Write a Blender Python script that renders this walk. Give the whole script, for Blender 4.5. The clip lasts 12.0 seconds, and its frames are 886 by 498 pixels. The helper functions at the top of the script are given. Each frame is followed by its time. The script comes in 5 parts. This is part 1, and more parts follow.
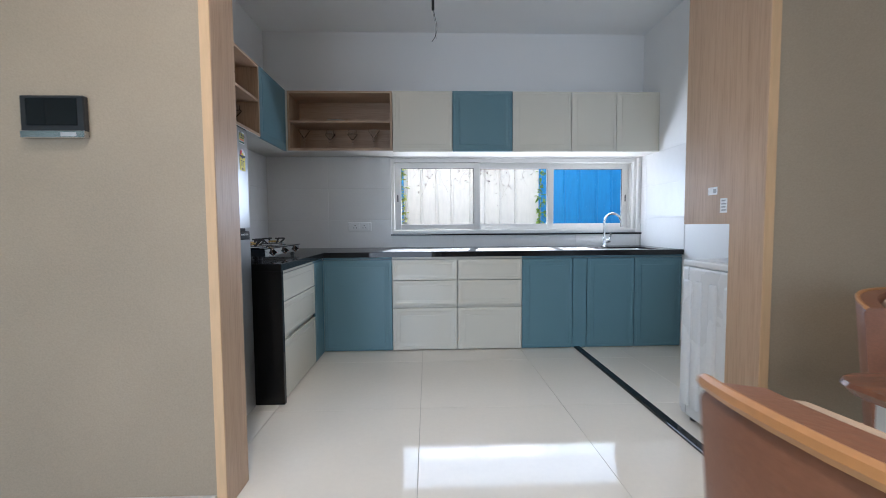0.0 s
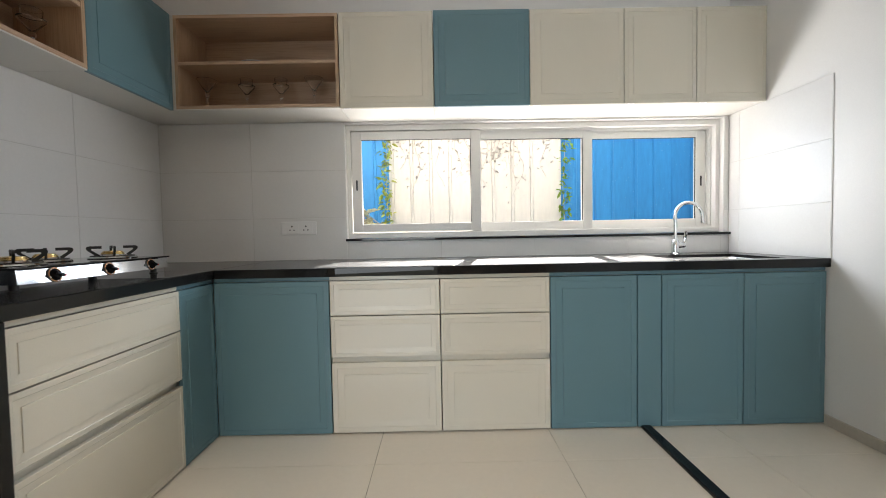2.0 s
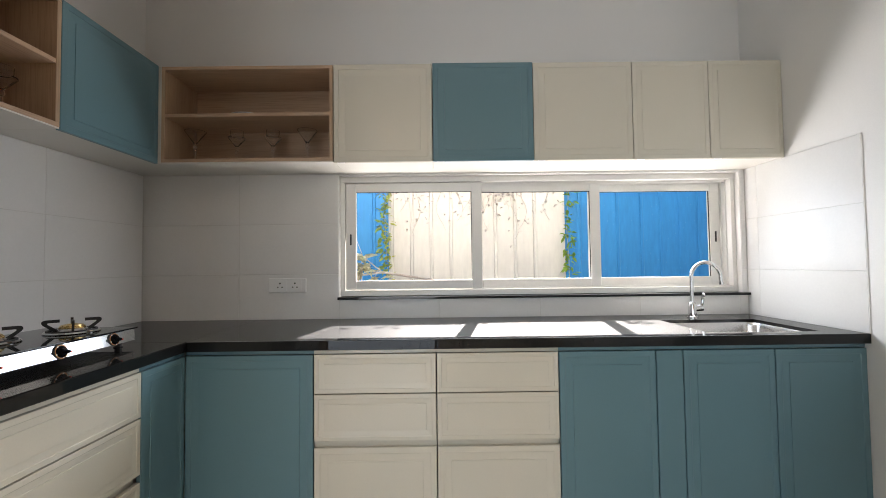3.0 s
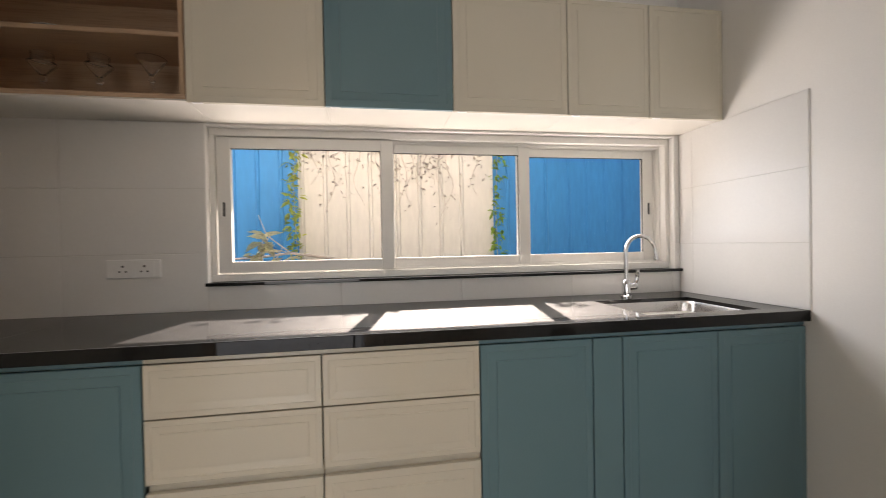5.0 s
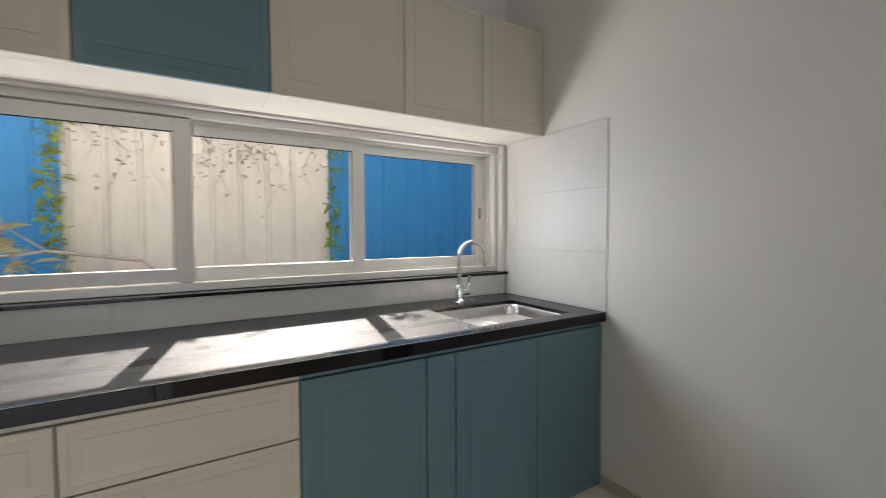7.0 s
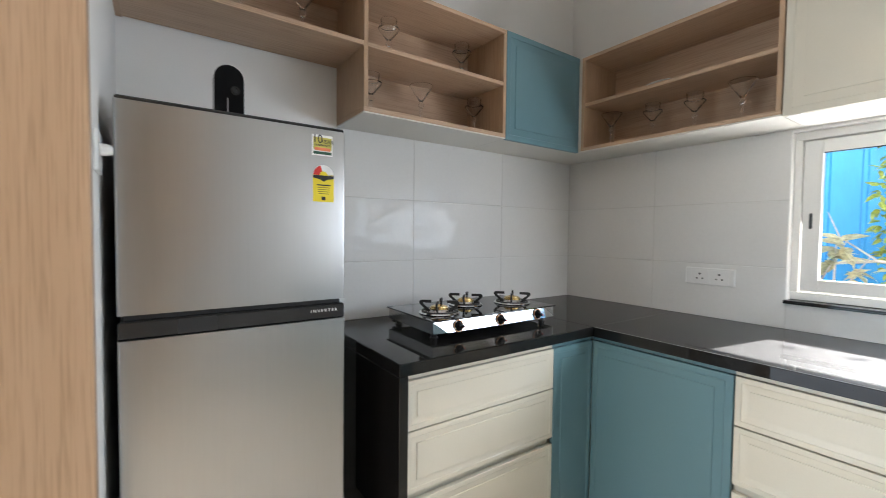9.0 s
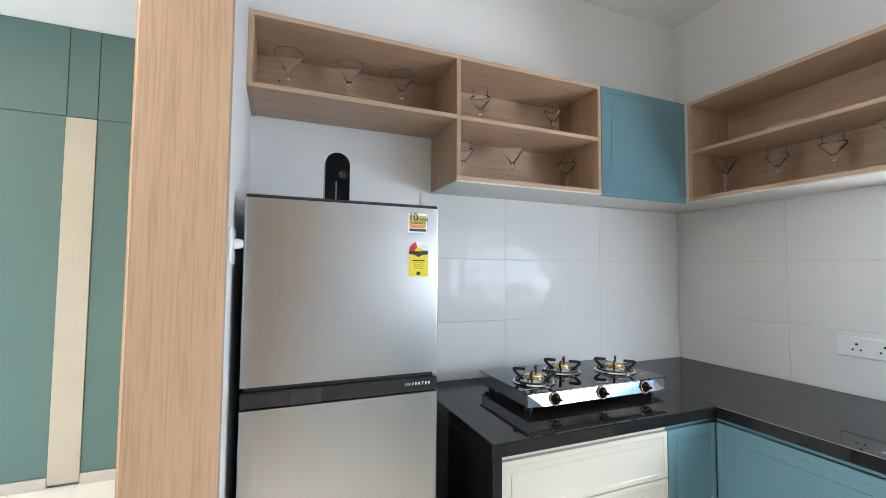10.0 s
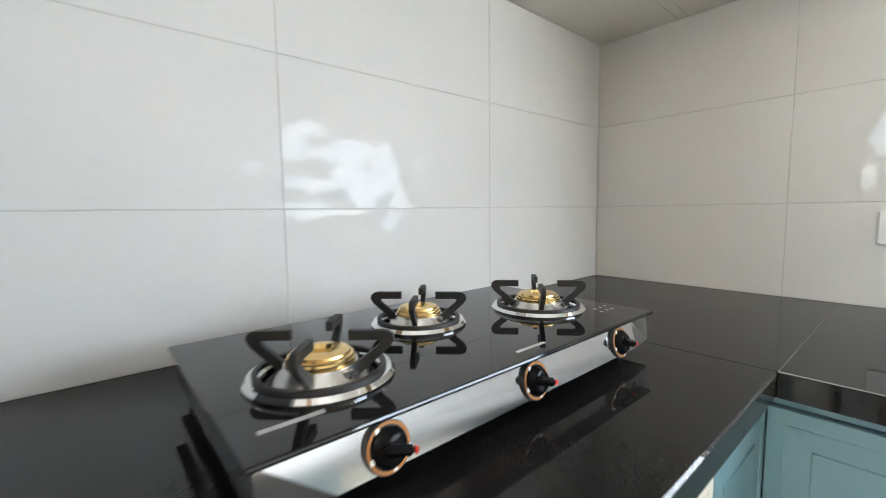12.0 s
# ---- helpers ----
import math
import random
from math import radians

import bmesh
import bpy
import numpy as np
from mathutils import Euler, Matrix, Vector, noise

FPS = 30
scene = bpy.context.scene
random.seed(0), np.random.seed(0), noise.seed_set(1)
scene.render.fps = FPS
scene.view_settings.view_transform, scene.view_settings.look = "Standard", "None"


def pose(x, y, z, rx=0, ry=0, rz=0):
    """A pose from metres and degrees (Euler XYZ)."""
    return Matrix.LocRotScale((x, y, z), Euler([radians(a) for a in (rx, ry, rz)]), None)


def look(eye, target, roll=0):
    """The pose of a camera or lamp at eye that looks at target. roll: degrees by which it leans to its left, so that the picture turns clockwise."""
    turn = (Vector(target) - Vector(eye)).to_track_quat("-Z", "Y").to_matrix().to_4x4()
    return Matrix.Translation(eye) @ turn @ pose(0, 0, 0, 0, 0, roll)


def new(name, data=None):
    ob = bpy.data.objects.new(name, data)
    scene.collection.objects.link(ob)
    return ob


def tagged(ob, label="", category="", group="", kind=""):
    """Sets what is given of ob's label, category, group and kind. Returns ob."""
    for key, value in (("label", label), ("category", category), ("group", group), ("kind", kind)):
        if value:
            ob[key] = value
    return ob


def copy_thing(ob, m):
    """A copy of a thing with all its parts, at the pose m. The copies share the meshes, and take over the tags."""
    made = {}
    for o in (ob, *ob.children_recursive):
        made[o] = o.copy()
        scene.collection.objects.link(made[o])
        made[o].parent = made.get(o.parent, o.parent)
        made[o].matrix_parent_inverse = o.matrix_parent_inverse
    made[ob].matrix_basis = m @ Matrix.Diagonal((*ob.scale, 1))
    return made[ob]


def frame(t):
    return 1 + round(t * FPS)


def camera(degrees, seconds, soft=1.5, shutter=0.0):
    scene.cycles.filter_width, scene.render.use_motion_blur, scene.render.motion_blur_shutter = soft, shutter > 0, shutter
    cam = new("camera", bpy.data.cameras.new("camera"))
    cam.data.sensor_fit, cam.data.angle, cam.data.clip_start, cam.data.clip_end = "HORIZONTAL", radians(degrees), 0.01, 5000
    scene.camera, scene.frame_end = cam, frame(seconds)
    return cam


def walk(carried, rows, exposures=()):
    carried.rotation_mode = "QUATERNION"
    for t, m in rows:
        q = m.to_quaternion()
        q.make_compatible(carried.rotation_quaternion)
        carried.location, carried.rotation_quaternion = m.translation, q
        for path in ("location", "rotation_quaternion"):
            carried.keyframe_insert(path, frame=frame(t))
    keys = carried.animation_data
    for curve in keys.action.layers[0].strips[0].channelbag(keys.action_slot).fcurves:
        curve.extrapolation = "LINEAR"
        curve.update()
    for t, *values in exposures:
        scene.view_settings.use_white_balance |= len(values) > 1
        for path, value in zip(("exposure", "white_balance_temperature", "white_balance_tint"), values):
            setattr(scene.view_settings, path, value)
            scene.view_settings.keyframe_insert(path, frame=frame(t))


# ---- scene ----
cam = camera(94.1, 12.0, soft=0.9, shutter=0.2)
PATH = [
    (0, (0.826, 0.689, 1.02), (0.899, 2.685, 0.906), -0.4),
    (0.5, (0.82, 1.06, 0.987), (0.863, 3.056, 0.865), -0.7),
    (1, (0.903, 1.415, 0.977), (0.926, 3.41, 0.835), -1.0),
    (1.5, (1.009, 1.752, 0.936), (1.024, 3.748, 0.812), -1.1),
    (2, (1.07, 2.051, 0.965), (1.083, 4.049, 0.888), -1.1),
    (2.5, (1.091, 2.18, 1.079), (1.094, 4.18, 1.1), -1.0),
    (2.7, (1.092, 2.203, 1.136), (1.094, 4.202, 1.202), -0.8),
    (4.5, (1.159, 2.396, 1.097), (1.245, 4.392, 1.171), -1.1),
    (5, (1.243, 2.635, 1.098), (1.568, 4.608, 1.075), -1.1),
    (5.5, (1.39, 2.672, 1.142), (2.29, 4.457, 1.066), -0.8),
    (6, (1.431, 2.669, 1.17), (2.838, 4.089, 1.086), -0.3),
    (6.5, (1.403, 2.751, 1.169), (2.911, 4.062, 1.087), -0.2),
    (7, (1.339, 2.796, 1.179), (2.375, 4.505, 1.092), -0.2),
    (7.5, (1.255, 2.723, 1.197), (1.426, 4.713, 1.084), -0.2),
    (7.7, (1.205, 2.686, 1.181), (1.002, 4.673, 1.075), -0.3),
    (9.3, (1.093, 2.406, 1.242), (-0.654, 3.378, 1.205), 0.5),
    (9.5, (1.09, 2.407, 1.27), (-0.699, 3.3, 1.276), 0.3),
    (10, (1.092, 2.424, 1.324), (-0.759, 3.175, 1.425), 0.4),
    (10.5, (1.044, 2.49, 1.142), (-0.82, 3.213, 1.177), 0.2),
    (11, (0.765, 2.683, 1.098), (-1.069, 3.475, 1.015), -0.2),
    (11.5, (0.439, 2.931, 1.095), (-1.3, 3.904, 0.929), -0.5),
    (12, (0.135, 3.19, 1.07), (-1.377, 4.487, 0.886), -0.8),
]
EXPOSURES = [(0.0, 2.95, 5400, 13), (1.0, 2.97, 5900, 12), (2.0, 3.15, 6450, 13), (2.5, 3.1, 6450, 14), (4.5, 2.8, 7050, 18), (5.0, 2.65, 7250, 20), (5.8, 2.42, 6850, 15), (6.5, 2.5, 6950, 15), (7.0, 2.25, 6650, 14), (7.5, 2.28, 6850, 14),
             (9.3, 4.0, 5950, 11), (10.0, 4.2, 5700, 10), (11.5, 4.37, 5950, 12), (12.0, 4.5, 6200, 10)]
walk(cam, [(t, look(eye, target, roll)) for t, eye, target, roll in PATH], EXPOSURES)

# ---- light ----
SUN_WAY = Vector((0.18, 1.0, 0.655)).normalized()
world = bpy.data.worlds.new("sky")
scene.world = world
world.use_nodes = True
wn = world.node_tree.nodes
wn.clear()
sky = wn.new("ShaderNodeTexSky")
sky.sky_type = "NISHITA"
sky.sun_disc = False
sky.sun_elevation = math.asin(SUN_WAY.z)
sky.sun_rotation = math.atan2(SUN_WAY.x, SUN_WAY.y)
bg = wn.new("ShaderNodeBackground")
bg.inputs["Strength"].default_value = 0.05
wo = wn.new("ShaderNodeOutputWorld")
world.node_tree.links.new(sky.outputs[0], bg.inputs[0])
world.node_tree.links.new(bg.outputs[0], wo.inputs[0])

sun = new("sun", bpy.data.lights.new("sun", "SUN"))
sun.data.energy, sun.data.angle, sun.data.color = 5.0, radians(0.55), (1.0, 0.95, 0.87)
sun.matrix_world = look((0, 0, 0), -SUN_WAY)


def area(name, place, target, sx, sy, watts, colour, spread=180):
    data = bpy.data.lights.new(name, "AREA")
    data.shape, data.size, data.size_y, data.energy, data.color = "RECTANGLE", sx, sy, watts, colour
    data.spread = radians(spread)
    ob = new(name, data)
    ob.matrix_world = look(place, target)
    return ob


# daylight that comes in by the balcony door of the dining side, behind the walk's start
area("balcony_daylight", (-0.5, -2.72, 1.25), (0.9, 2, 0.9), 3.0, 2.2, 9.6, (0.86, 0.94, 1.0))
# skylight that falls in by the kitchen window, in its opening
area("window_skylight", (1.62, 4.62, 1.31), (1.62, 3.4, 0.85), 2.1, 0.44, 2.1, (0.84, 0.93, 1.0))
# added fill lamp outside, below the sill, to brighten ceiling and upper walls
area("below_sill_fill", (1.69, 5.7, 0.25), (1.69, 3.4, 2.4), 3.2, 0.7, 7.0, (1.0, 0.97, 0.92))


# ---- materials ----
def material(name, colour, rough=0.5, metal=0.0, vary=0.06, scale=6.0, grain=60.0, bump=0.0, bump_scale=None,
             stretch=(1, 1, 1), gloss_vary=0.08, dark=None, spec=0.5, per_object=0.0, **more):
    """A procedural surface: broad stains and fine grain on the colour, uneven gloss, fine relief."""
    m = bpy.data.materials.new(name)
    m.use_nodes = True
    n, l = m.node_tree.nodes, m.node_tree.links
    p = n["Principled BSDF"]
    p.inputs["Roughness"].default_value, p.inputs["Metallic"].default_value = rough, metal
    p.inputs["Specular IOR Level"].default_value = spec
    for key, value in more.items():
        p.inputs[key.replace("_", " ")].default_value = value
    geo = n.new("ShaderNodeNewGeometry")
    mp = n.new("ShaderNodeMapping")
    mp.inputs["Scale"].default_value = stretch
    l.new(geo.outputs["Position"], mp.inputs[0])
    broad = n.new("ShaderNodeTexNoise")
    broad.inputs["Scale"].default_value, broad.inputs["Detail"].default_value = scale, 4
    fine = n.new("ShaderNodeTexNoise")
    fine.inputs["Scale"].default_value, fine.inputs["Detail"].default_value = grain, 6
    l.new(mp.outputs[0], broad.inputs[0])
    l.new(mp.outputs[0], fine.inputs[0])
    mix = n.new("ShaderNodeMath")
    mix.operation = "MULTIPLY_ADD"
    l.new(fine.outputs[0], mix.inputs[0])
    mix.inputs[1].default_value = 0.5
    half = n.new("ShaderNodeMath")
    half.operation = "MULTIPLY"
    l.new(broad.outputs[0], half.inputs[0])
    half.inputs[1].default_value = 0.5
    l.new(half.outputs[0], mix.inputs[2])
    ramp = n.new("ShaderNodeValToRGB")
    lo = dark or tuple(c * (1 - 2.2 * vary) for c in colour)
    hi = colour if dark else tuple(min(1, c * (1 + 2.2 * vary)) for c in colour)
    ramp.color_ramp.elements[0].position, ramp.color_ramp.elements[1].position = 0.3, 0.7
    ramp.color_ramp.elements[0].color, ramp.color_ramp.elements[1].color = (*lo, 1), (*hi, 1)
    l.new(mix.outputs[0], ramp.inputs[0])
    out = ramp.outputs[0]
    if per_object:
        info = n.new("ShaderNodeObjectInfo")
        hsv = n.new("ShaderNodeHueSaturation")
        rng = n.new("ShaderNodeMapRange")
        rng.inputs["To Min"].default_value, rng.inputs["To Max"].default_value = 1 - per_object, 1 + per_object
        l.new(info.outputs["Random"], rng.inputs[0])
        l.new(rng.outputs[0], hsv.inputs["Value"])
        l.new(out, hsv.inputs["Color"])
        out = hsv.outputs[0]
    l.new(out, p.inputs["Base Color"])
    if gloss_vary:
        rr = n.new("ShaderNodeMapRange")
        rr.inputs["To Min"].default_value = max(0.0, rough - gloss_vary)
        rr.inputs["To Max"].default_value = min(1.0, rough + gloss_vary)
        l.new(broad.outputs[0], rr.inputs[0])
        l.new(rr.outputs[0], p.inputs["Roughness"])
    if bump:
        b = n.new("ShaderNodeBump")
        b.inputs["Strength"].default_value, b.inputs["Distance"].default_value = 1.0, bump
        if bump_scale:
            wave = n.new("ShaderNodeTexNoise")
            wave.inputs["Scale"].default_value, wave.inputs["Detail"].default_value = bump_scale, 0.3
            l.new(mp.outputs[0], wave.inputs[0])
            l.new(wave.outputs[0], b.inputs["Height"])
        else:
            l.new(fine.outputs[0], b.inputs["Height"])
        l.new(b.outputs[0], p.inputs["Coat Normal" if "Coat_Weight" in more else "Normal"])
    return m


def wood(name, light, dark, along="z", rough=0.45):
    """Oak laminate: long wavering grain with fine dark pores."""
    m = bpy.data.materials.new(name)
    m.use_nodes = True
    n, l = m.node_tree.nodes, m.node_tree.links
    p = n["Principled BSDF"]
    p.inputs["Roughness"].default_value = rough
    geo = n.new("ShaderNodeNewGeometry")
    mp = n.new("ShaderNodeMapping")
    mp.inputs["Scale"].default_value = tuple(0.03 if a == along else 1.0 for a in "xyz")
    l.new(geo.outputs["Position"], mp.inputs[0])
    rings = n.new("ShaderNodeTexNoise")
    rings.inputs["Scale"].default_value, rings.inputs["Detail"].default_value, rings.inputs["Distortion"].default_value = 14, 3, 1.2
    pores = n.new("ShaderNodeTexNoise")
    pores.inputs["Scale"].default_value, pores.inputs["Detail"].default_value = 230, 5
    l.new(mp.outputs[0], rings.inputs[0])
    l.new(mp.outputs[0], pores.inputs[0])
    r1 = n.new("ShaderNodeValToRGB")
    e = r1.color_ramp.elements
    e[0].position, e[1].position = 0.3, 0.7
    e[0].color, e[1].color = (*dark, 1), (*light, 1)
    l.new(rings.outputs[0], r1.inputs[0])
    r2 = n.new("ShaderNodeValToRGB")
    e = r2.color_ramp.elements
    e[0].position, e[1].position = 0.33, 0.52
    e[0].color, e[1].color = (0.62, 0.57, 0.52, 1), (1, 1, 1, 1)
    l.new(pores.outputs[0], r2.inputs[0])
    mul = n.new("ShaderNodeMixRGB")
    mul.blend_type = "MULTIPLY"
    mul.inputs[0].default_value = 0.5
    l.new(r1.outputs[0], mul.inputs[1])
    l.new(r2.outputs[0], mul.inputs[2])
    l.new(mul.outputs[0], p.inputs["Base Color"])
    b = n.new("ShaderNodeBump")
    b.inputs["Distance"].default_value = 0.0006
    l.new(pores.outputs[0], b.inputs["Height"])
    l.new(b.outputs[0], p.inputs["Normal"])
    return m


def glow(name, colour, strength):
    m = bpy.data.materials.new(name)
    m.use_nodes = True
    p = m.node_tree.nodes["Principled BSDF"]
    p.inputs["Base Color"].default_value = (*colour, 1)
    p.inputs["Emission Color"].default_value = (*colour, 1)
    p.inputs["Emission Strength"].default_value = strength
    return m


def glass(name, colour=(1, 1, 1), rough=0.0, ior=1.45):
    m = bpy.data.materials.new(name)
    m.use_nodes = True
    p = m.node_tree.nodes["Principled BSDF"]
    p.inputs["Base Color"].default_value = (*colour, 1)
    p.inputs["Transmission Weight"].default_value = 1.0
    p.inputs["Roughness"].default_value, p.inputs["IOR"].default_value = rough, ior
    return m


def foliage(name, colour):
    """Leaves that let some light through."""
    m = material(name, colour, 0.5, vary=0.25, scale=20, grain=60)
    n, l = m.node_tree.nodes, m.node_tree.links
    p = n["Principled BSDF"]
    t = n.new("ShaderNodeBsdfTranslucent")
    l.new(p.inputs["Base Color"].links[0].from_socket, t.inputs["Color"])
    mix = n.new("ShaderNodeMixShader")
    mix.inputs[0].default_value = 0.5
    l.new(p.outputs[0], mix.inputs[1])
    l.new(t.outputs[0], mix.inputs[2])
    l.new(mix.outputs[0], n["Material Output"].inputs["Surface"])
    return m


M_PAINT = material("white_wall_paint", (0.82, 0.81, 0.79), 0.55, vary=0.015, scale=1.5, grain=220, bump=0.0004)
M_CEIL = material("ceiling_paint", (0.86, 0.86, 0.85), 0.7, vary=0.015, scale=1.2, grain=200, bump=0.0003)
M_BEIGE = material("beige_wall_paint", (0.33, 0.266, 0.188), 0.6, vary=0.06, scale=2.0, grain=160, bump=0.0006)
M_GREEN = material("green_panel_paint", (0.105, 0.175, 0.158), 0.5, vary=0.03, scale=2.0, grain=140, bump=0.0002)
M_CREAMPANEL = material("cream_panel", (0.49, 0.44, 0.34), 0.5, vary=0.04, scale=5.0, grain=120, bump=0.0003)
M_TILE = material("glazed_wall_tile", (0.74, 0.735, 0.72), 0.4, vary=0.012, scale=3, grain=90, bump=0.007, bump_scale=14.0, gloss_vary=0.05, per_object=0.015, spec=0.1, Coat_Weight=0.33, Coat_Roughness=0.006)
M_GROUT = material("wall_grout", (0.62, 0.61, 0.585), 0.85, vary=0.06, grain=300, bump=0.0005)
M_FLOOR = material("vitrified_floor_tile", (0.80, 0.74, 0.64), 0.07, vary=0.012, scale=2.2, grain=40, gloss_vary=0.03, per_object=0.012, bump=0.0003, bump_scale=3.0, spec=0.32)
M_FGROUT = material("floor_grout", (0.52, 0.47, 0.40), 0.9, vary=0.08, grain=250)
M_GRANITE = material("black_granite", (0.009, 0.0088, 0.0088), 0.58, vary=0.3, scale=50, grain=420, dark=(0.004, 0.004, 0.004), gloss_vary=0.1, spec=0.06, Coat_Weight=0.68, Coat_Roughness=0.012)
M_BLUE = material("teal_blue_laminate", (0.122, 0.225, 0.262), 0.33, vary=0.02, scale=2, grain=200, bump=0.00015)
M_CREAM = material("cream_laminate", (0.66, 0.625, 0.53), 0.2, vary=0.012, scale=2, grain=200, bump=0.0001)
M_CARCASS = material("cabinet_underside_laminate", (0.66, 0.64, 0.59), 0.4, vary=0.02, grain=150)
M_DARKGAP = material("dark_joint", (0.03, 0.03, 0.03), 0.7)
M_OAK_X = wood("oak_laminate_long", (0.53, 0.37, 0.25), (0.475, 0.325, 0.215), "x")
M_OAK_Y = wood("oak_laminate_deep", (0.53, 0.37, 0.25), (0.475, 0.325, 0.215), "y")
M_OAK = wood("oak_laminate_upright", (0.50, 0.345, 0.225), (0.435, 0.295, 0.185), "z")
M_LIPPING = material("oak_edge_band", (0.60, 0.40, 0.22), 0.5, vary=0.05, scale=4, grain=90, stretch=(1, 1, 0.1))
M_ALU = material("aluminium_channel", (0.55, 0.54, 0.52), 0.35, metal=0.9, vary=0.03, grain=200)
M_UPVC = material("window_frame_coating", (0.74, 0.73, 0.70), 0.35, vary=0.02, scale=5, grain=150)
M_GASKET = material("rubber_gasket", (0.02, 0.02, 0.02), 0.7)
M_GLASS = glass("window_glass", ior=1.02)
M_CLEAR = glass("drinking_glass", (0.98, 0.99, 0.99), 0.0, 1.32)
M_STEEL = material("brushed_steel_fridge", (0.45, 0.446, 0.44), 0.30, metal=1.0, vary=0.01, scale=3, grain=140, stretch=(1, 1, 0.02), gloss_vary=0.05, bump=0.00008)
M_CHROME = material("polished_steel", (0.70, 0.70, 0.70), 0.045, metal=1.0, vary=0.02, gloss_vary=0.02)
M_SATIN = material("satin_steel", (0.62, 0.61, 0.60), 0.26, metal=1.0, vary=0.04, grain=180, stretch=(1, 0.05, 1), gloss_vary=0.06)
M_PANEL = material("bright_steel_sheet", (0.58, 0.58, 0.585), 0.12, metal=1.0, vary=0.02, grain=200, gloss_vary=0.04)
M_BRASS = material("brass_burner", (0.80, 0.57, 0.24), 0.25, metal=1.0, vary=0.08, grain=160)
M_BLACK = material("black_plastic", (0.02, 0.02, 0.021), 0.3, vary=0.1)
M_BLACKSAT = material("black_cast_iron", (0.016, 0.016, 0.016), 0.5, vary=0.15, grain=220, bump=0.0003)
M_HOBGLASS = material("black_hob_glass", (0.008, 0.008, 0.009), 0.035, vary=0.05, gloss_vary=0.015)
M_DEVICE = material("gloss_black_plastic", (0.006, 0.006, 0.0065), 0.12, vary=0.05, gloss_vary=0.03, spec=0.08)
M_FRIDGEBAND = material("dark_grey_fridge_band", (0.022, 0.021, 0.021), 0.22, vary=0.05)
M_FRIDGESIDE = material("black_fridge_side", (0.022, 0.023, 0.025), 0.35, vary=0.06, grain=180, bump=0.0002)
M_WHITEPL = material("white_plastic", (0.78, 0.78, 0.77), 0.3, vary=0.012, scale=3)
M_WHITEENAMEL = material("white_enamel", (0.74, 0.74, 0.735), 0.28, vary=0.015, scale=2, bump=0.0001)
M_SKIRT = material("skirting_tile", (0.50, 0.46, 0.40), 0.3, vary=0.04, scale=4)
M_WHITEPRINT = material("white_print", (0.8, 0.8, 0.8), 0.5)
M_GREYPRINT = material("grey_print", (0.35, 0.35, 0.35), 0.4)
M_YELLOW = material("yellow_sticker", (0.80, 0.66, 0.02), 0.4, vary=0.02)
M_RED = material("red_plastic", (0.62, 0.03, 0.02), 0.35)
M_STGREEN = material("mustard_sticker", (0.55, 0.50, 0.10), 0.35)
M_ORANGE = material("copper_knob_ring", (0.42, 0.17, 0.04), 0.4, metal=0.3)
M_LEATHER = material("brown_leather", (0.20, 0.085, 0.045), 0.42, vary=0.1, scale=8, grain=220, bump=0.0006)
M_TAN = material("tan_upholstery", (0.45, 0.33, 0.23), 0.65, vary=0.06, grain=260, bump=0.0006)
M_PIPING = material("tan_leather_piping", (0.42, 0.20, 0.07), 0.45, vary=0.08, grain=200)
M_TABLE = wood("walnut_table_top", (0.22, 0.09, 0.045), (0.14, 0.055, 0.028), "x", 0.25)
M_PORCELAIN = material("porcelain", (0.80, 0.79, 0.77), 0.12, vary=0.01)
M_FENCE_CREAM = material("cream_corrugated_sheet", (0.50, 0.465, 0.39), 0.5, vary=0.06, scale=1.3, grain=24, stretch=(1, 1, 0.25))
M_FENCE_BLUE = material("blue_corrugated_sheet", (0.028, 0.19, 0.40), 0.45, spec=0.2, vary=0.07, scale=1.6, grain=30, stretch=(1, 1, 0.2))
M_SOIL = material("dry_soil", (0.30, 0.23, 0.16), 0.95, vary=0.15, scale=1.2, grain=18, bump=0.02)
M_LEAF = foliage("green_leaf", (0.20, 0.30, 0.035))
M_YELLOWLEAF = foliage("yellow_green_leaf", (0.34, 0.36, 0.06))
M_DRYLEAF = foliage("dry_leaf", (0.42, 0.37, 0.31))
M_PALELEAF = foliage("pale_leaf", (0.52, 0.47, 0.27))
M_STEM = material("vine_stem", (0.40, 0.34, 0.27), 0.8, vary=0.15)
M_FACADE = material("outside_plaster", (0.25, 0.24, 0.225), 0.85, vary=0.04, scale=1.5, grain=60, bump=0.001)
# glow of the ceiling lights that are added as fill
M_WARM = glow("warm_fill_glow", (1.0, 0.72, 0.42), 14.0)


# ---- building blocks ----
def slab(x0, y0, z0, x1, y1, z1, bevel=0.0, bm=None, segments=1):
    """A box between two corners, its edges rounded by bevel, added to bm."""
    bm = bm or bmesh.new()
    made = bmesh.ops.create_cube(bm, size=1.0)["verts"]
    for v in made:
        v.co = Vector(((x0 + x1) / 2 + v.co.x * (x1 - x0), (y0 + y1) / 2 + v.co.y * (y1 - y0), (z0 + z1) / 2 + v.co.z * (z1 - z0)))
    if bevel:
        edges = list({e for v in made for e in v.link_edges})
        bmesh.ops.bevel(bm, geom=edges, offset=bevel, segments=segments, affect="EDGES", profile=0.5)
    return bm


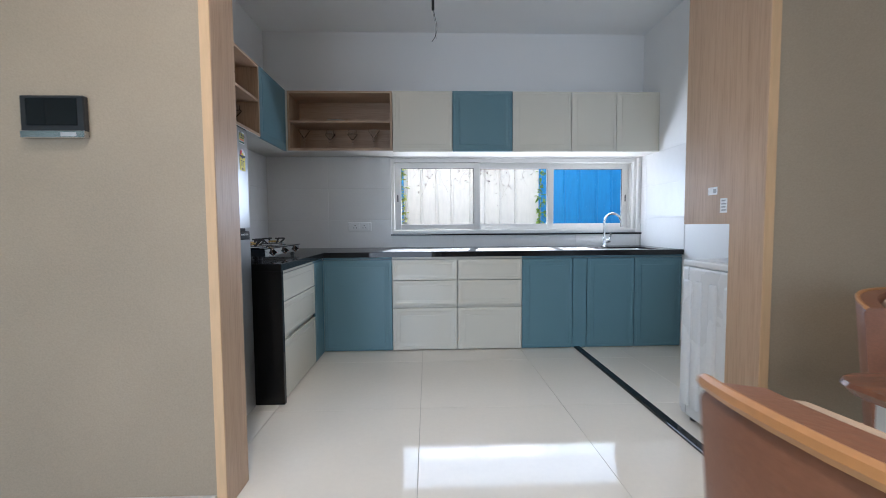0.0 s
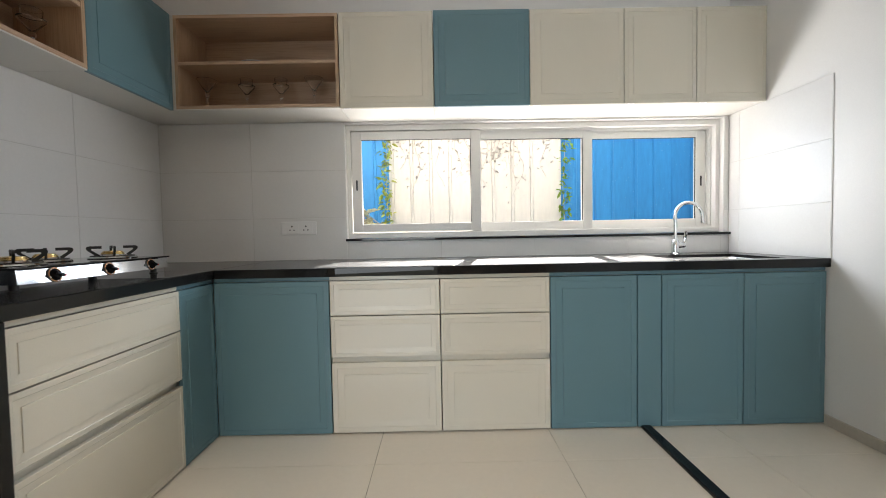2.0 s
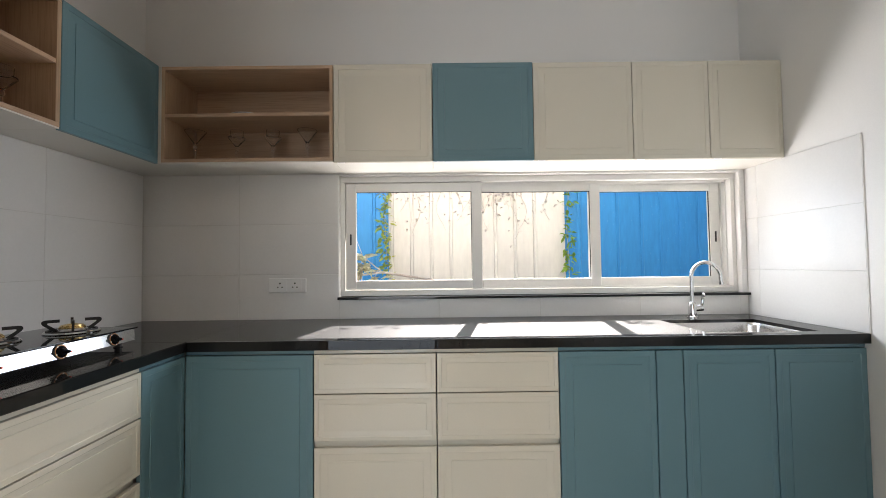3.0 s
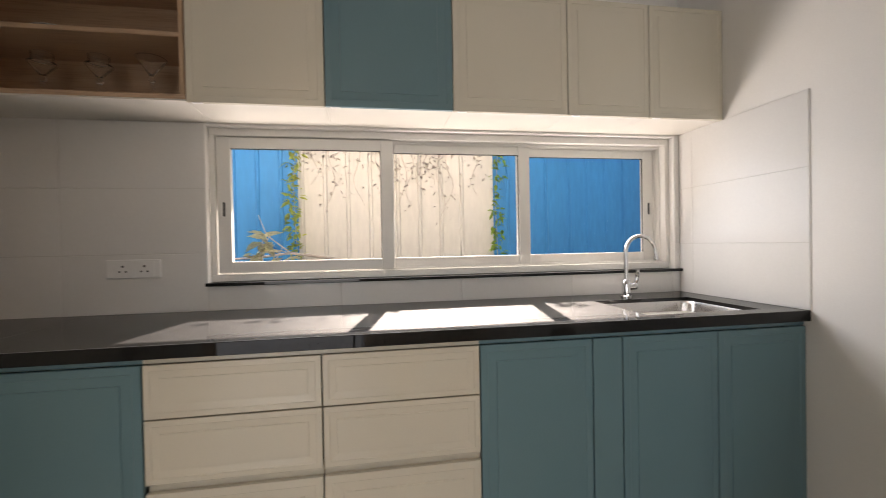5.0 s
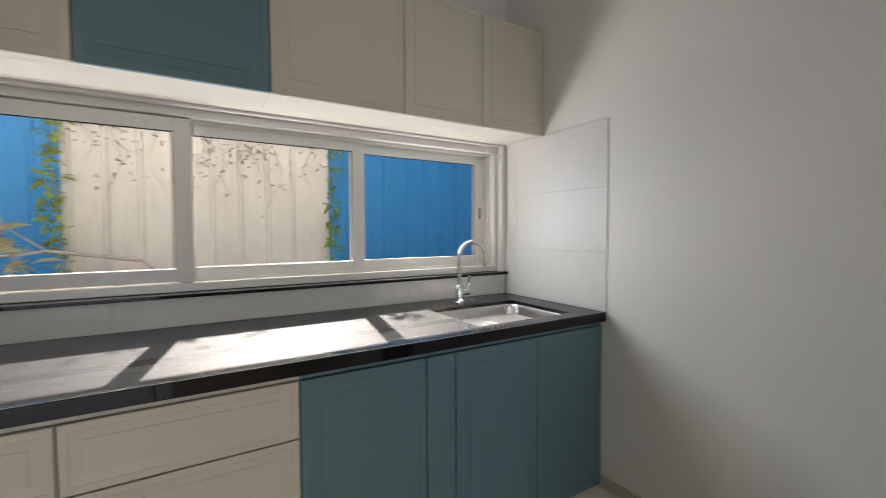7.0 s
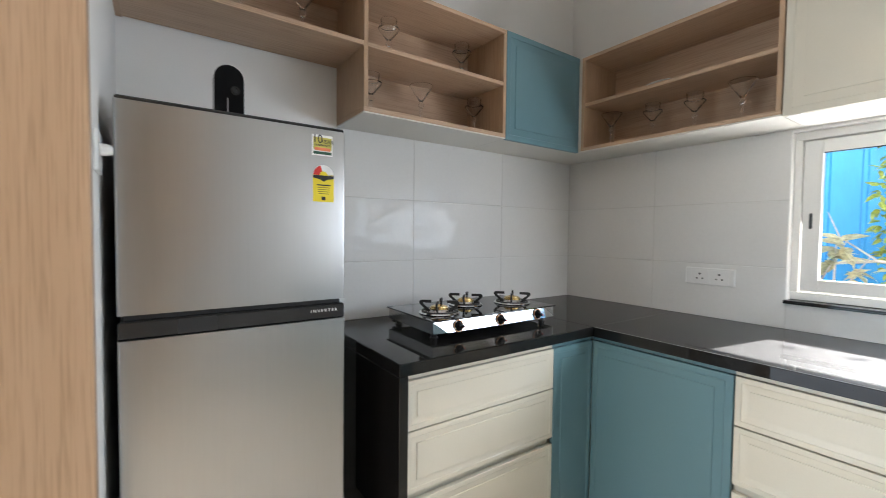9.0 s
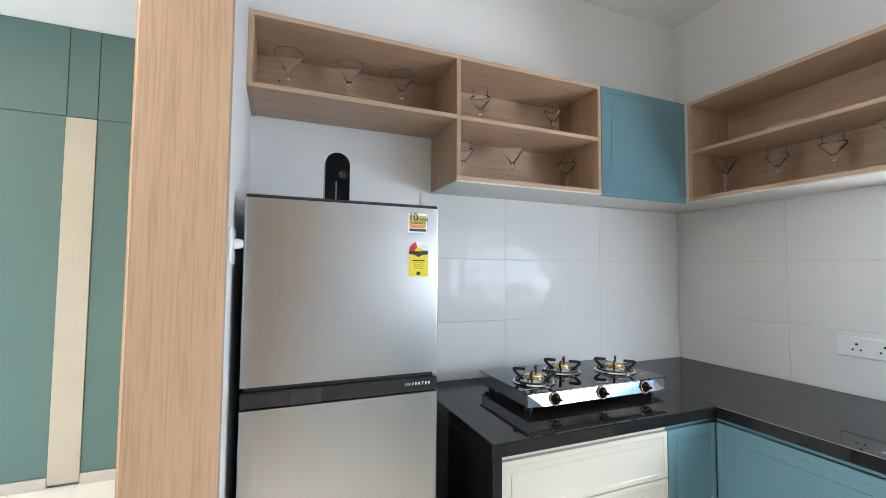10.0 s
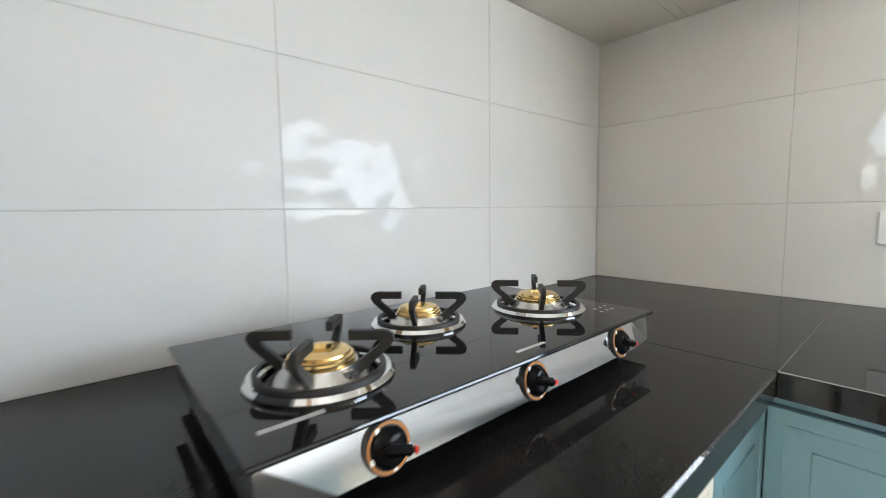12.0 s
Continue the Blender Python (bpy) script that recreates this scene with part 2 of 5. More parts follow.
def lathe(profile, steps=28, bm=None, m=None, closed=False):
    """Turns (radius, height) pairs round z."""
    bm = bm or bmesh.new()
    rings = []
    for r, z in profile:
        ring = []
        for k in range(steps):
            a = 2 * math.pi * k / steps
            ring.append(bm.verts.new((r * math.cos(a), r * math.sin(a), z)))
        rings.append(ring)
    pairs = list(zip(rings, rings[1:])) + ([(rings[-1], rings[0])] if closed else [])
    for a, b in pairs:
        for k in range(steps):
            bm.faces.new((a[k], a[(k + 1) % steps], b[(k + 1) % steps], b[k]))
    if not closed:
        bm.faces.new(rings[0][::-1])
        bm.faces.new(rings[-1])
    if m:
        bmesh.ops.transform(bm, matrix=m, verts=[v for ring in rings for v in ring])
    return bm


def tube(points, radius, sides=10, bm=None):
    """A round bar along points."""
    bm = bm or bmesh.new()
    pts = [Vector(p) for p in points]
    rings = []
    up = Vector((0.13, 0.21, 0.97))
    for i, p in enumerate(pts):
        d = (pts[min(i + 1, len(pts) - 1)] - pts[max(i - 1, 0)]).normalized()
        a = d.cross(up).normalized()
        b = d.cross(a).normalized()
        r = radius[i] if isinstance(radius, (list, tuple)) else radius
        rings.append([bm.verts.new(p + r * (math.cos(2 * math.pi * k / sides) * a + math.sin(2 * math.pi * k / sides) * b)) for k in range(sides)])
    for a, b in zip(rings, rings[1:]):
        for k in range(sides):
            bm.faces.new((a[k], a[(k + 1) % sides], b[(k + 1) % sides], b[k]))
    bm.faces.new(rings[0][::-1])
    bm.faces.new(rings[-1])
    return bm


def prism(outline, y0, y1, bm=None, m=None):
    """An outline of (x, z) pairs drawn out from y0 to y1."""
    bm = bm or bmesh.new()
    a = [bm.verts.new((x, y0, z)) for x, z in outline]
    b = [bm.verts.new((x, y1, z)) for x, z in outline]
    k = len(a)
    for i in range(k):
        bm.faces.new((a[i], a[(i + 1) % k], b[(i + 1) % k], b[i]))
    bm.faces.new(a[::-1])
    bm.faces.new(b)
    if m:
        bmesh.ops.transform(bm, matrix=m, verts=a + b)
    return bm


def rings_panel(w, h, loops, bm=None):
    """A panel in x and z that faces -y: loops of (inset, y), from its back edge to its middle."""
    bm = bm or bmesh.new()
    made = []
    for inset, y in loops:
        made.append([bm.verts.new(c) for c in ((inset, y, inset), (w - inset, y, inset), (w - inset, y, h - inset), (inset, y, h - inset))])
    for a, b in zip(made, made[1:]):
        for i in range(4):
            bm.faces.new((a[i], a[(i + 1) % 4], b[(i + 1) % 4], b[i]))
    bm.faces.new(made[-1])
    bm.faces.new(made[0][::-1])
    return bm


def finish(bm, smooth=False):
    bmesh.ops.recalc_face_normals(bm, faces=bm.faces)
    if smooth:
        for f in bm.faces:
            f.smooth = True
        for e in bm.edges:
            if len(e.link_faces) == 2 and e.calc_face_angle(0) > radians(35):
                e.smooth = False
    return bm


def mesh_of(name, bm, mat, smooth=False):
    finish(bm, smooth)
    data = bpy.data.meshes.new(name)
    bm.to_mesh(data)
    bm.free()
    data.materials.append(mat)
    return data


def thing(name, base, label, category, group=""):
    """An Empty at a thing's base."""
    ob = new(name)
    ob.empty_display_size = 0.1
    ob.matrix_basis = Matrix.Translation(base)
    return tagged(ob, label, category, group)


def part(name, bm, mat, parent, label="", smooth=False):
    """One mesh, its points given in the world, under a thing or a part."""
    ob = new(name, mesh_of(name, bm, mat, smooth))
    ob.parent = parent
    ob.matrix_parent_inverse = parent.matrix_basis.inverted() if parent.type == "EMPTY" else Matrix()
    return tagged(ob, label)


def solid(name, bm, mat, label, category, kind="", group="", smooth=False):
    """A thing, or a piece of the setting, that is one mesh."""
    return tagged(new(name, mesh_of(name, bm, mat, smooth)), label, category, group, kind)


def text_part(name, body, size, m, mat, parent, depth=0.0004, wide=1.0):
    curve = bpy.data.curves.new(name, "FONT")
    curve.body, curve.size, curve.extrude, curve.align_x, curve.align_y = body, size, depth, "CENTER", "CENTER"
    tmp = bpy.data.objects.new(name, curve)
    data = bpy.data.meshes.new_from_object(tmp)
    bpy.data.objects.remove(tmp)
    data.transform(m @ Matrix.Diagonal((wide, 1, 1, 1)))
    data.materials.clear()
    data.materials.append(mat)
    ob = new(name, data)
    ob.parent = parent
    ob.matrix_parent_inverse = parent.matrix_basis.inverted() if parent.type == "EMPTY" else Matrix()
    return ob


# ways in which flat panels stand: facing -y, and facing +x
def face_south(x, y, z):
    return pose(x, y, z)


def face_east(x, y, z):
    return pose(x, y, z, 0, 0, 90)


# ---- the plan ----
XL, XR, YB, ZC = -0.70, 2.93, 4.70, 2.84          # kitchen walls and ceiling
YP0, YP1 = 2.155, 2.318                            # partition to the dining side
DL, DR, DTOP = 0.097, 2.05, 2.74                   # opening in the partition
DXL, DXR, DYS = -2.15, 4.2, -2.8                   # dining side
CTR, CF = 0.81, 4.0                                # worktop height and front edge
WX0, WX1, WZ0, WZ1 = 0.478, 2.895, 0.94, 1.668     # window opening

# ---- structure ----
def structure(name, bm, mat, label, category):
    return solid(name, bm, mat, label, category, "structure")


wall_north = structure("wall_north", slab(XL - 0.15, YB, -0.15, WX0, YB + 0.23, 3.0), M_PAINT, "white painted kitchen wall behind the worktop", "wall")
structure("wall_north", slab(WX1, YB, -0.15, XR + 0.15, YB + 0.23, 3.0), M_PAINT, "white painted wall beside the window", "wall")
structure("wall_north", slab(WX0, YB, -0.15, WX1, YB + 0.23, WZ0 - 0.012), M_PAINT, "white painted wall under the window", "wall")
structure("wall_north", slab(WX0, YB, WZ1, WX1, YB + 0.23, 3.0), M_PAINT, "white painted wall above the window", "wall")
wall_west = structure("wall_west", slab(XL - 0.15, YP1, -0.15, XL, YB, 3.0), M_PAINT, "white painted kitchen wall behind fridge and stove", "wall")
wall_east = structure("wall_east", slab(XR, YP1, -0.15, XR + 0.15, YB, 3.0), M_PAINT, "plain white painted wall beside the sink", "wall")
# partition: beige on the dining side, white on the kitchen side
LIN = 0.035
structure("wall_partition", slab(DXL, YP0 + 0.012, -0.15, DL - LIN, YP1, 3.0), M_PAINT, "white painted partition wall beside the fridge", "wall")
structure("wall_partition", slab(DR + LIN, YP0 + 0.012, -0.15, DXR, YP1, 3.0), M_PAINT, "white painted partition wall behind the washing machine", "wall")
structure("wall_partition", slab(DL - LIN, YP0 + 0.012, DTOP + LIN, DR + LIN, YP1, 3.0), M_PAINT, "white painted partition above the opening", "wall")
structure("wall_dining_north", slab(DXL, YP0, 0, DL - LIN - 0.004, YP0 + 0.012, ZC), M_BEIGE, "beige textured dining wall with an intercom", "wall")
structure("wall_dining_north", slab(DR + LIN + 0.004, YP0, 0, DXR, YP0 + 0.012, ZC), M_BEIGE, "beige textured dining wall", "wall")
structure("wall_dining_north", slab(DL - LIN - 0.004, YP0, DTOP + LIN, DR + LIN + 0.004, YP0 + 0.012, ZC), M_BEIGE, "beige dining wall above the opening", "wall")


def lining(x, side, label):
    t = tagged(thing("door_lining", (x, YP0, 0), label, "door frame"), kind="structure")
    a, b = (x - LIN, x) if side < 0 else (x, x + LIN)
    part("jamb_board", slab(a, YP0 - 0.004, 0, b, YP1 + 0.006, DTOP, 0.0015), M_OAK, t)
    part("edge_band", slab(a - 0.001 if side < 0 else a + 0.002, YP0 - 0.0075, 0, b - 0.002 if side < 0 else b + 0.001, YP0 - 0.004, DTOP), M_LIPPING, t, "warm oak edge band")


lining(DL, -1, "light oak door lining of the kitchen opening")
lining(DR, 1, "light oak door lining beside the washing machine")
structure("door_lining_head", slab(DL - LIN, YP0 - 0.004, DTOP, DR + LIN, YP1 + 0.006, DTOP + LIN, 0.0015), M_OAK_X, "light oak head of the kitchen opening", "door frame")

structure("ceiling", slab(DXL - 0.1, DYS - 0.1, ZC, DXR + 0.1, YB, ZC + 0.16), M_CEIL, "plain white ceiling", "ceiling")
structure("wall_dining_south", slab(DXL - 0.15, DYS - 0.15, -0.15, -2.0, DYS, 3.0), M_BEIGE, "beige dining wall beside the balcony door", "wall")
structure("wall_dining_south", slab(1.0, DYS - 0.15, -0.15, DXR + 0.15, DYS, 3.0), M_BEIGE, "beige dining wall beside the balcony door", "wall")
structure("wall_dining_south", slab(-2.0, DYS - 0.15, 2.4, 1.0, DYS, 3.0), M_BEIGE, "beige dining wall above the balcony door", "wall")
structure("wall_dining_east", slab(DXR, DYS, -0.15, DXR + 0.15, YP1, 3.0), M_BEIGE, "beige dining wall", "wall")
wall_green = structure("wall_dining_west", slab(DXL - 0.15, DYS, -0.15, DXL, YP1, 3.0), M_GREEN, "sage green panelled wall of the dining side", "wall")
structure("wall_closing_east", slab(XR + 0.15, YP1, -0.15, DXR + 0.15, YP1 + 0.15, 3.0), M_FACADE, "outside wall", "wall")

# green wall: panels with fine joints, one cream upright, a tan skirting
for k, (y0, y1) in enumerate(((-2.8, -1.9), (-1.897, -0.9), (-0.897, 0.2), (0.203, 1.19), (1.35, 1.60), (1.603, 2.15))):
    part("panel", slab(DXL, y0, 0.07, DXL + 0.012, y1, 2.265, 0.002), M_GREEN, wall_green)
    part("panel", slab(DXL, y0, 2.268, DXL + 0.012, y1, ZC - 0.002, 0.002), M_GREEN, wall_green)
part("panel", slab(DXL, 1.193, 2.268, DXL + 0.012, 1.347, ZC - 0.002, 0.002), M_GREEN, wall_green)
part("upright_panel", slab(DXL, 1.192, 0.02, DXL + 0.018, 1.348, 2.262, 0.002), M_CREAMPANEL, wall_green, "cream upright panel")
structure("baseboard", slab(DXL, DYS, 0.0, DXL + 0.02, 1.19, 0.065, 0.003), M_SKIRT, "tan skirting under the green wall", "skirting")
structure("baseboard", slab(DXL, 1.35, 0.0, DXL + 0.02, YP0, 0.065, 0.003), M_SKIRT, "tan skirting under the green wall", "skirting")
structure("baseboard", slab(DXL + 0.02, YP0 - 0.012, 0.0, DL - LIN - 0.004, YP0, 0.055, 0.002), M_SKIRT, "tan skirting under the beige wall", "skirting")
structure("baseboard", slab(DR + LIN + 0.004, YP0 - 0.012, 0.0, DXR, YP0, 0.055, 0.002), M_SKIRT, "tan skirting under the beige wall", "skirting")
structure("baseboard", slab(XR - 0.012, YP1, 0.0, XR, CF + 0.01, 0.052, 0.002), M_SKIRT, "grey beige tile skirting along the white wall", "skirting")

floor = structure("floor", slab(DXL - 0.1, DYS - 0.1, -0.15, DXR + 0.1, YB, -0.006), M_FGROUT, "large cream polished tiles with fine joints", "floor")
structure("floor_threshold", slab(2.03, YP1, -0.006, 2.078, CF + 0.02, 0.014, 0.004), M_GRANITE, "black granite strip set in the floor", "threshold")


# ---- window ----
win = tagged(thing("window_1", (1.69, 4.80, WZ0), "white framed three-track sliding window above the worktop", "window"), kind="structure")
FY0, FY1 = 4.737, 4.875


def bar(x0, z0, x1, z1, y0, y1, bevel=0.002):
    return slab(x0, y0, z0, x1, y1, z1, bevel)


part("frame_bottom", bar(WX0, WZ0, WX1, WZ0 + 0.034, FY0, FY1), M_UPVC, win)
part("frame_top", bar(WX0, WZ1 - 0.034, WX1, WZ1, FY0, FY1), M_UPVC, win)
part("frame_side", bar(WX0, WZ0 + 0.034, WX0 + 0.026, WZ1 - 0.034, FY0, FY1), M_UPVC, win)
part("frame_side", bar(WX1 - 0.026, WZ0 + 0.034, WX1, WZ1 - 0.034, FY0, FY1), M_UPVC, win)
for y in (FY0 + 0.042, FY0 + 0.084):
    part("track_rib", bar(WX0 + 0.026, WZ0 + 0.034, WX1 - 0.026, WZ0 + 0.044, y, y + 0.004, 0), M_UPVC, win)
    part("track_rib", bar(WX0 + 0.026, WZ1 - 0.048, WX1 - 0.026, WZ1 - 0.034, y, y + 0.004, 0), M_UPVC, win)
    part("track_rib", bar(WX1 - 0.034, WZ0 + 0.044, WX1 - 0.026, WZ1 - 0.048, y, y + 0.004, 0), M_UPVC, win)


def sash(x0, x1, y0, slot_side):
    z0, z1, w, d = WZ0 + 0.040, WZ1 - 0.040, 0.062, 0.030
    s = part("sash", bar(x0, z0, x0 + w, z1, y0, y0 + d), M_UPVC, win, "white sliding sash")
    part("stile", bar(x1 - w, z0, x1, z1, y0, y0 + d), M_UPVC, s)
    part("rail", bar(x0 + w, z0, x1 - w, z0 + 0.052, y0 + 0.001, y0 + d - 0.001), M_UPVC, s)
    part("rail", bar(x0 + w, z1 - 0.052, x1 - w, z1, y0 + 0.001, y0 + d - 0.001), M_UPVC, s)
    gx0, gx1, gz0, gz1 = x0 + w, x1 - w, z0 + 0.052, z1 - 0.052
    g = part("pane", slab(gx0, y0 + 0.013, gz0, gx1, y0 + 0.017, gz1), M_GLASS, s, "clear glass pane")
    g.visible_shadow = False
    bm = slab(gx0, y0 + 0.006, gz1 - 0.004, gx1, y0 + 0.012, gz1)
    slab(gx1 - 0.004, y0 + 0.006, gz0, gx1, y0 + 0.012, gz1 - 0.004, bm=bm)
    part("gasket", bm, M_GASKET, s, "black rubber gasket")
    if slot_side:
        xs = x0 + 0.024 if slot_side < 0 else x1 - 0.034
        part("finger_pull", slab(xs, y0 - 0.003, 1.25, xs + 0.011, y0 + 0.001, 1.318, 0.003), M_BLACK, s, "black recessed finger pull")


sash(0.508, 1.342, FY0 + 0.008, -1)
sash(1.285, 2.085, FY0 + 0.050, 0)
sash(2.030, 2.860, FY0 + 0.092, 1)
part("window_sill", slab(WX0 - 0.006, 4.672, WZ0 - 0.016, XR - 0.001, FY0 + 0.03, WZ0 - 0.001, 0.002), M_GRANITE, win, "black granite sill")
# unseen slab, added so that the sun stops at the worktop's front edge
structure("sun_block_slab", slab(-0.2, YB + 0.23, 1.83, 3.4, 5.61, 1.93, 0.004), M_FACADE, "unseen plastered slab outside, added to block the sun over the window", "canopy")

# ---- wall tiles ----
TT = 0.0045
ROWS_Z = ((CTR, 1.0765), (1.0785, 1.3755), (1.3775, 1.679))


def tile(parent, x0, y0, z0, x1, y1, z1):
    part("tile", slab(x0, y0, z0, x1, y1, z1, 0.0012), M_TILE, parent)


part("grout", slab(XL, 3.034, CTR, XL + 0.003, YB, 1.679), M_GROUT, wall_west, "pale tile grout")
part("grout", slab(XL, YB - 0.003, CTR, WX0 - 0.003, YB, 1.679), M_GROUT, wall_north, "pale tile grout")
part("grout", slab(WX0 - 0.003, YB - 0.003, CTR, XR, YB, WZ0 - 0.017), M_GROUT, wall_north, "pale tile grout")
part("grout", slab(XR - 0.003, 3.999, CTR, XR, YB, 1.679), M_GROUT, wall_east, "pale tile grout")
part("edge_trim", slab(XR - 0.0042, 3.9945, CTR, XR, 3.9988, 1.679, 0.001), M_PAINT, wall_east, "white filled tile edge")
for z0, z1 in ROWS_Z:
    for y0, y1 in ((3.034, 3.486), (3.488, 4.084), (4.086, 4.690)):
        tile(wall_west, XL, y0, z0, XL + TT, y1, z1)
    for x0, x1 in ((XL + TT, -0.121), (-0.119, WX0 - 0.002)):
        tile(wall_north, x0, YB - TT, z0, x1, YB, z1)
    for y0, y1 in ((3.999, 4.601), (4.603, 4.691)):
        tile(wall_east, XR - TT, y0, z0, XR, y1, z1)
for x0 in (WX0, 1.078, 1.678, 2.278, 2.878):
    tile(wall_north, x0, YB - TT, CTR, min(x0 + 0.598, XR - TT), YB, WZ0 - 0.017)
for z0, z1 in ((1.0785, 1.3755), (1.3775, 1.679)):
    tile(wall_north, WX1 + 0.003, YB - TT, max(z0, 1.0), XR - TT, YB, z1)

# ---- base cabinets ----
def front(parent, name, m, w, h, mat, inset, label="", thick=0.018):
    """A routed door or drawer front."""
    bm = rings_panel(w, h, [(0, thick), (0, 0.0015), (0.0015, 0), (inset * 0.42, 0), (inset * 0.42 + 0.002, 0.0018), (inset, 0.0036), (inset + 0.0008, 0.0010)])
    bm.transform(m)
    return part(name, bm, mat, parent, label)


BF = 4.015      # faces of the fronts along the window wall
ZT = 0.746
G = 0.0026


def base_body(parent, x0, x1, mat=M_CARCASS):
    part("body", slab(x0 + 0.002, BF + 0.07, 0.006, x1 - 0.002, 4.685, 0.744), mat, parent)


def top_rail(t, x0, x1, mat):
    part("top_rail", slab(x0, BF + 0.010, ZT + 0.003, x1, BF + 0.03, CTR - 0.0425), mat, t, "set-back rail under the worktop")


def door_unit(x0, x1, hinge, label):
    t = thing("base_cabinet", ((x0 + x1) / 2, 4.3, 0), label, "cabinet", "base cabinets under the window")
    base_body(t, x0, x1)
    front(t, "door", face_south(x0 + G, BF, 0.006), x1 - x0 - 2 * G, ZT - 0.006, M_BLUE, 0.058)
    top_rail(t, x0, x1, M_BLUE)
    return t


def drawer_unit(x0, x1, label):
    t = thing("drawer_cabinet", ((x0 + x1) / 2, 4.3, 0), label, "cabinet", "base cabinets under the window")
    base_body(t, x0, x1)
    for z0, z1 in ((0.008, 0.349), (0.377, 0.5745), (0.5795, ZT)):
        front(t, "drawer", face_south(x0 + G, BF, z0), x1 - x0 - 2 * G, z1 - z0, M_CREAM, 0.058 if z0 < 0.1 else 0.042)
    part("handle_channel", slab(x0 + 0.002, BF + 0.026, 0.330, x1 - 0.002, BF + 0.036, 0.396), M_CREAM, t, "recessed handle channel")
    top_rail(t, x0, x1, M_CREAM)
    return t


door_unit(-0.017, 0.535, 1, "teal blue base cabinet with one routed door, at the corner")
drawer_unit(0.535, 1.064, "cream cabinet with three routed drawers under the black worktop")
drawer_unit(1.064, 1.592, "cream cabinet with three routed drawers under the black worktop")
door_unit(1.592, 2.012, 1, "teal blue base cabinet with one routed door")
filler = thing("filler_panel", (2.07, 4.02, 0), "narrow plain teal blue filler panel between cabinets", "panel")
part("board", slab(2.012 + G, BF, 0.006, 2.130 - G, BF + 0.018, ZT, 0.0015), M_BLUE, filler)
top_rail(filler, 2.012, 2.130, M_BLUE)
door_unit(2.130, 2.528, 1, "teal blue sink cabinet with one routed door")
door_unit(2.528, 2.928, 1, "teal blue sink cabinet with one routed door, by the white wall")

LFX = -0.015    # faces of the fronts along the stove run
lc = thing("drawer_cabinet", (-0.3, 3.4, 0), "cream cabinet with three wide drawers under the gas stove", "cabinet")
part("body", slab(XL + 0.01, 3.066, 0.006, LFX - 0.07, 3.755, 0.744), M_CARCASS, lc)
for z0, z1 in ((0.008, 0.349), (0.377, 0.5785), (0.5835, ZT)):
    front(lc, "drawer", face_east(LFX, 3.064, z0), 0.692, z1 - z0, M_CREAM, 0.04)
part("handle_channel", slab(LFX - 0.036, 3.066, 0.330, LFX - 0.026, 3.755, 0.396), M_CREAM, lc, "recessed handle channel")
part("top_rail", slab(LFX - 0.03, 3.066, ZT + 0.003, LFX - 0.010, 3.757, CTR - 0.0425), M_CREAM, lc)
cf = thing("corner_panel", (-0.02, 3.88, 0), "teal blue routed corner panel beside the drawers", "panel")
front(cf, "board", face_east(LFX, 3.7595, 0.006), 0.2535, ZT - 0.006, M_BLUE, 0.05)
part("top_rail", slab(LFX - 0.03, 3.7595, ZT + 0.003, LFX - 0.010, BF + 0.01, CTR - 0.0425), M_BLUE, cf)

# ---- worktop and sink ----
SX0, SX1, SY0, SY1 = 2.275, 2.785, 4.075, 4.475
wt = thing("worktop", (0.5, 4.3, CTR), "polished black granite L-shaped worktop with a waterfall end", "worktop")
TZ0 = CTR - 0.042
part("slab", slab(XL, 3.03, TZ0, 0.0, CF, CTR, 0.003), M_GRANITE, wt)
ring_o = [(XL, CF), (XR - 0.0002, CF), (XR - 0.0002, YB - 0.0002), (XL, YB - 0.0002)]
ring_i = [(SX0, SY0), (SX1, SY0), (SX1, SY1), (SX0, SY1)]
bm = bmesh.new()
tops = [[bm.verts.new((x, y, z)) for x, y in ring] for ring in (ring_o, ring_i) for z in (CTR, TZ0)]
for i in range(4):
    j = (i + 1) % 4
    bm.faces.new((tops[0][i], tops[0][j], tops[2][j], tops[2][i]))
    bm.faces.new((tops[1][i], tops[1][j], tops[3][j], tops[3][i]))
    bm.faces.new((tops[0][i], tops[0][j], tops[1][j], tops[1][i]))
    bm.faces.new((tops[2][i], tops[2][j], tops[3][j], tops[3][i]))
part("slab", bm, M_GRANITE, wt)
part("edge_strip", slab(0.0, CF - 0.004, TZ0, XR - 0.001, CF, CTR - 0.0005, 0.0015), M_GRANITE, wt, "polished granite front edge")
part("end_panel", slab(XL, 3.03, 0.0, 0.0, 3.062, TZ0, 0.002), M_GRANITE, wt, "black granite waterfall end panel")
part("joint", slab(-0.0006, CF - 0.0012, CTR - 0.0008, XR - 0.3, CF + 0.0008, CTR + 0.0003), M_GREYPRINT, wt, "thin pale slab joint")

part("joint", slab(-0.0008, CF, CTR - 0.0008, 0.0008, YB - 0.005, CTR + 0.0003), material("grey_joint_filler", (0.10, 0.098, 0.095), 0.6), wt, "thin grey slab joint")

sink = thing("kitchen_sink", (2.53, 4.275, 0.62), "undermounted stainless steel sink bowl in the black worktop", "sink")
bm = bmesh.new()


def rounded(x0, y0, x1, y1, r, z, n=6):
    out = []
    for cx, cy, a0 in ((x1 - r, y1 - r, 0), (x0 + r, y1 - r, 90), (x0 + r, y0 + r, 180), (x1 - r, y0 + r, 270)):
        for k in range(n + 1):
            a = radians(a0 + 90 * k / n)
            out.append((cx + r * math.cos(a), cy + r * math.sin(a), z))
    return out


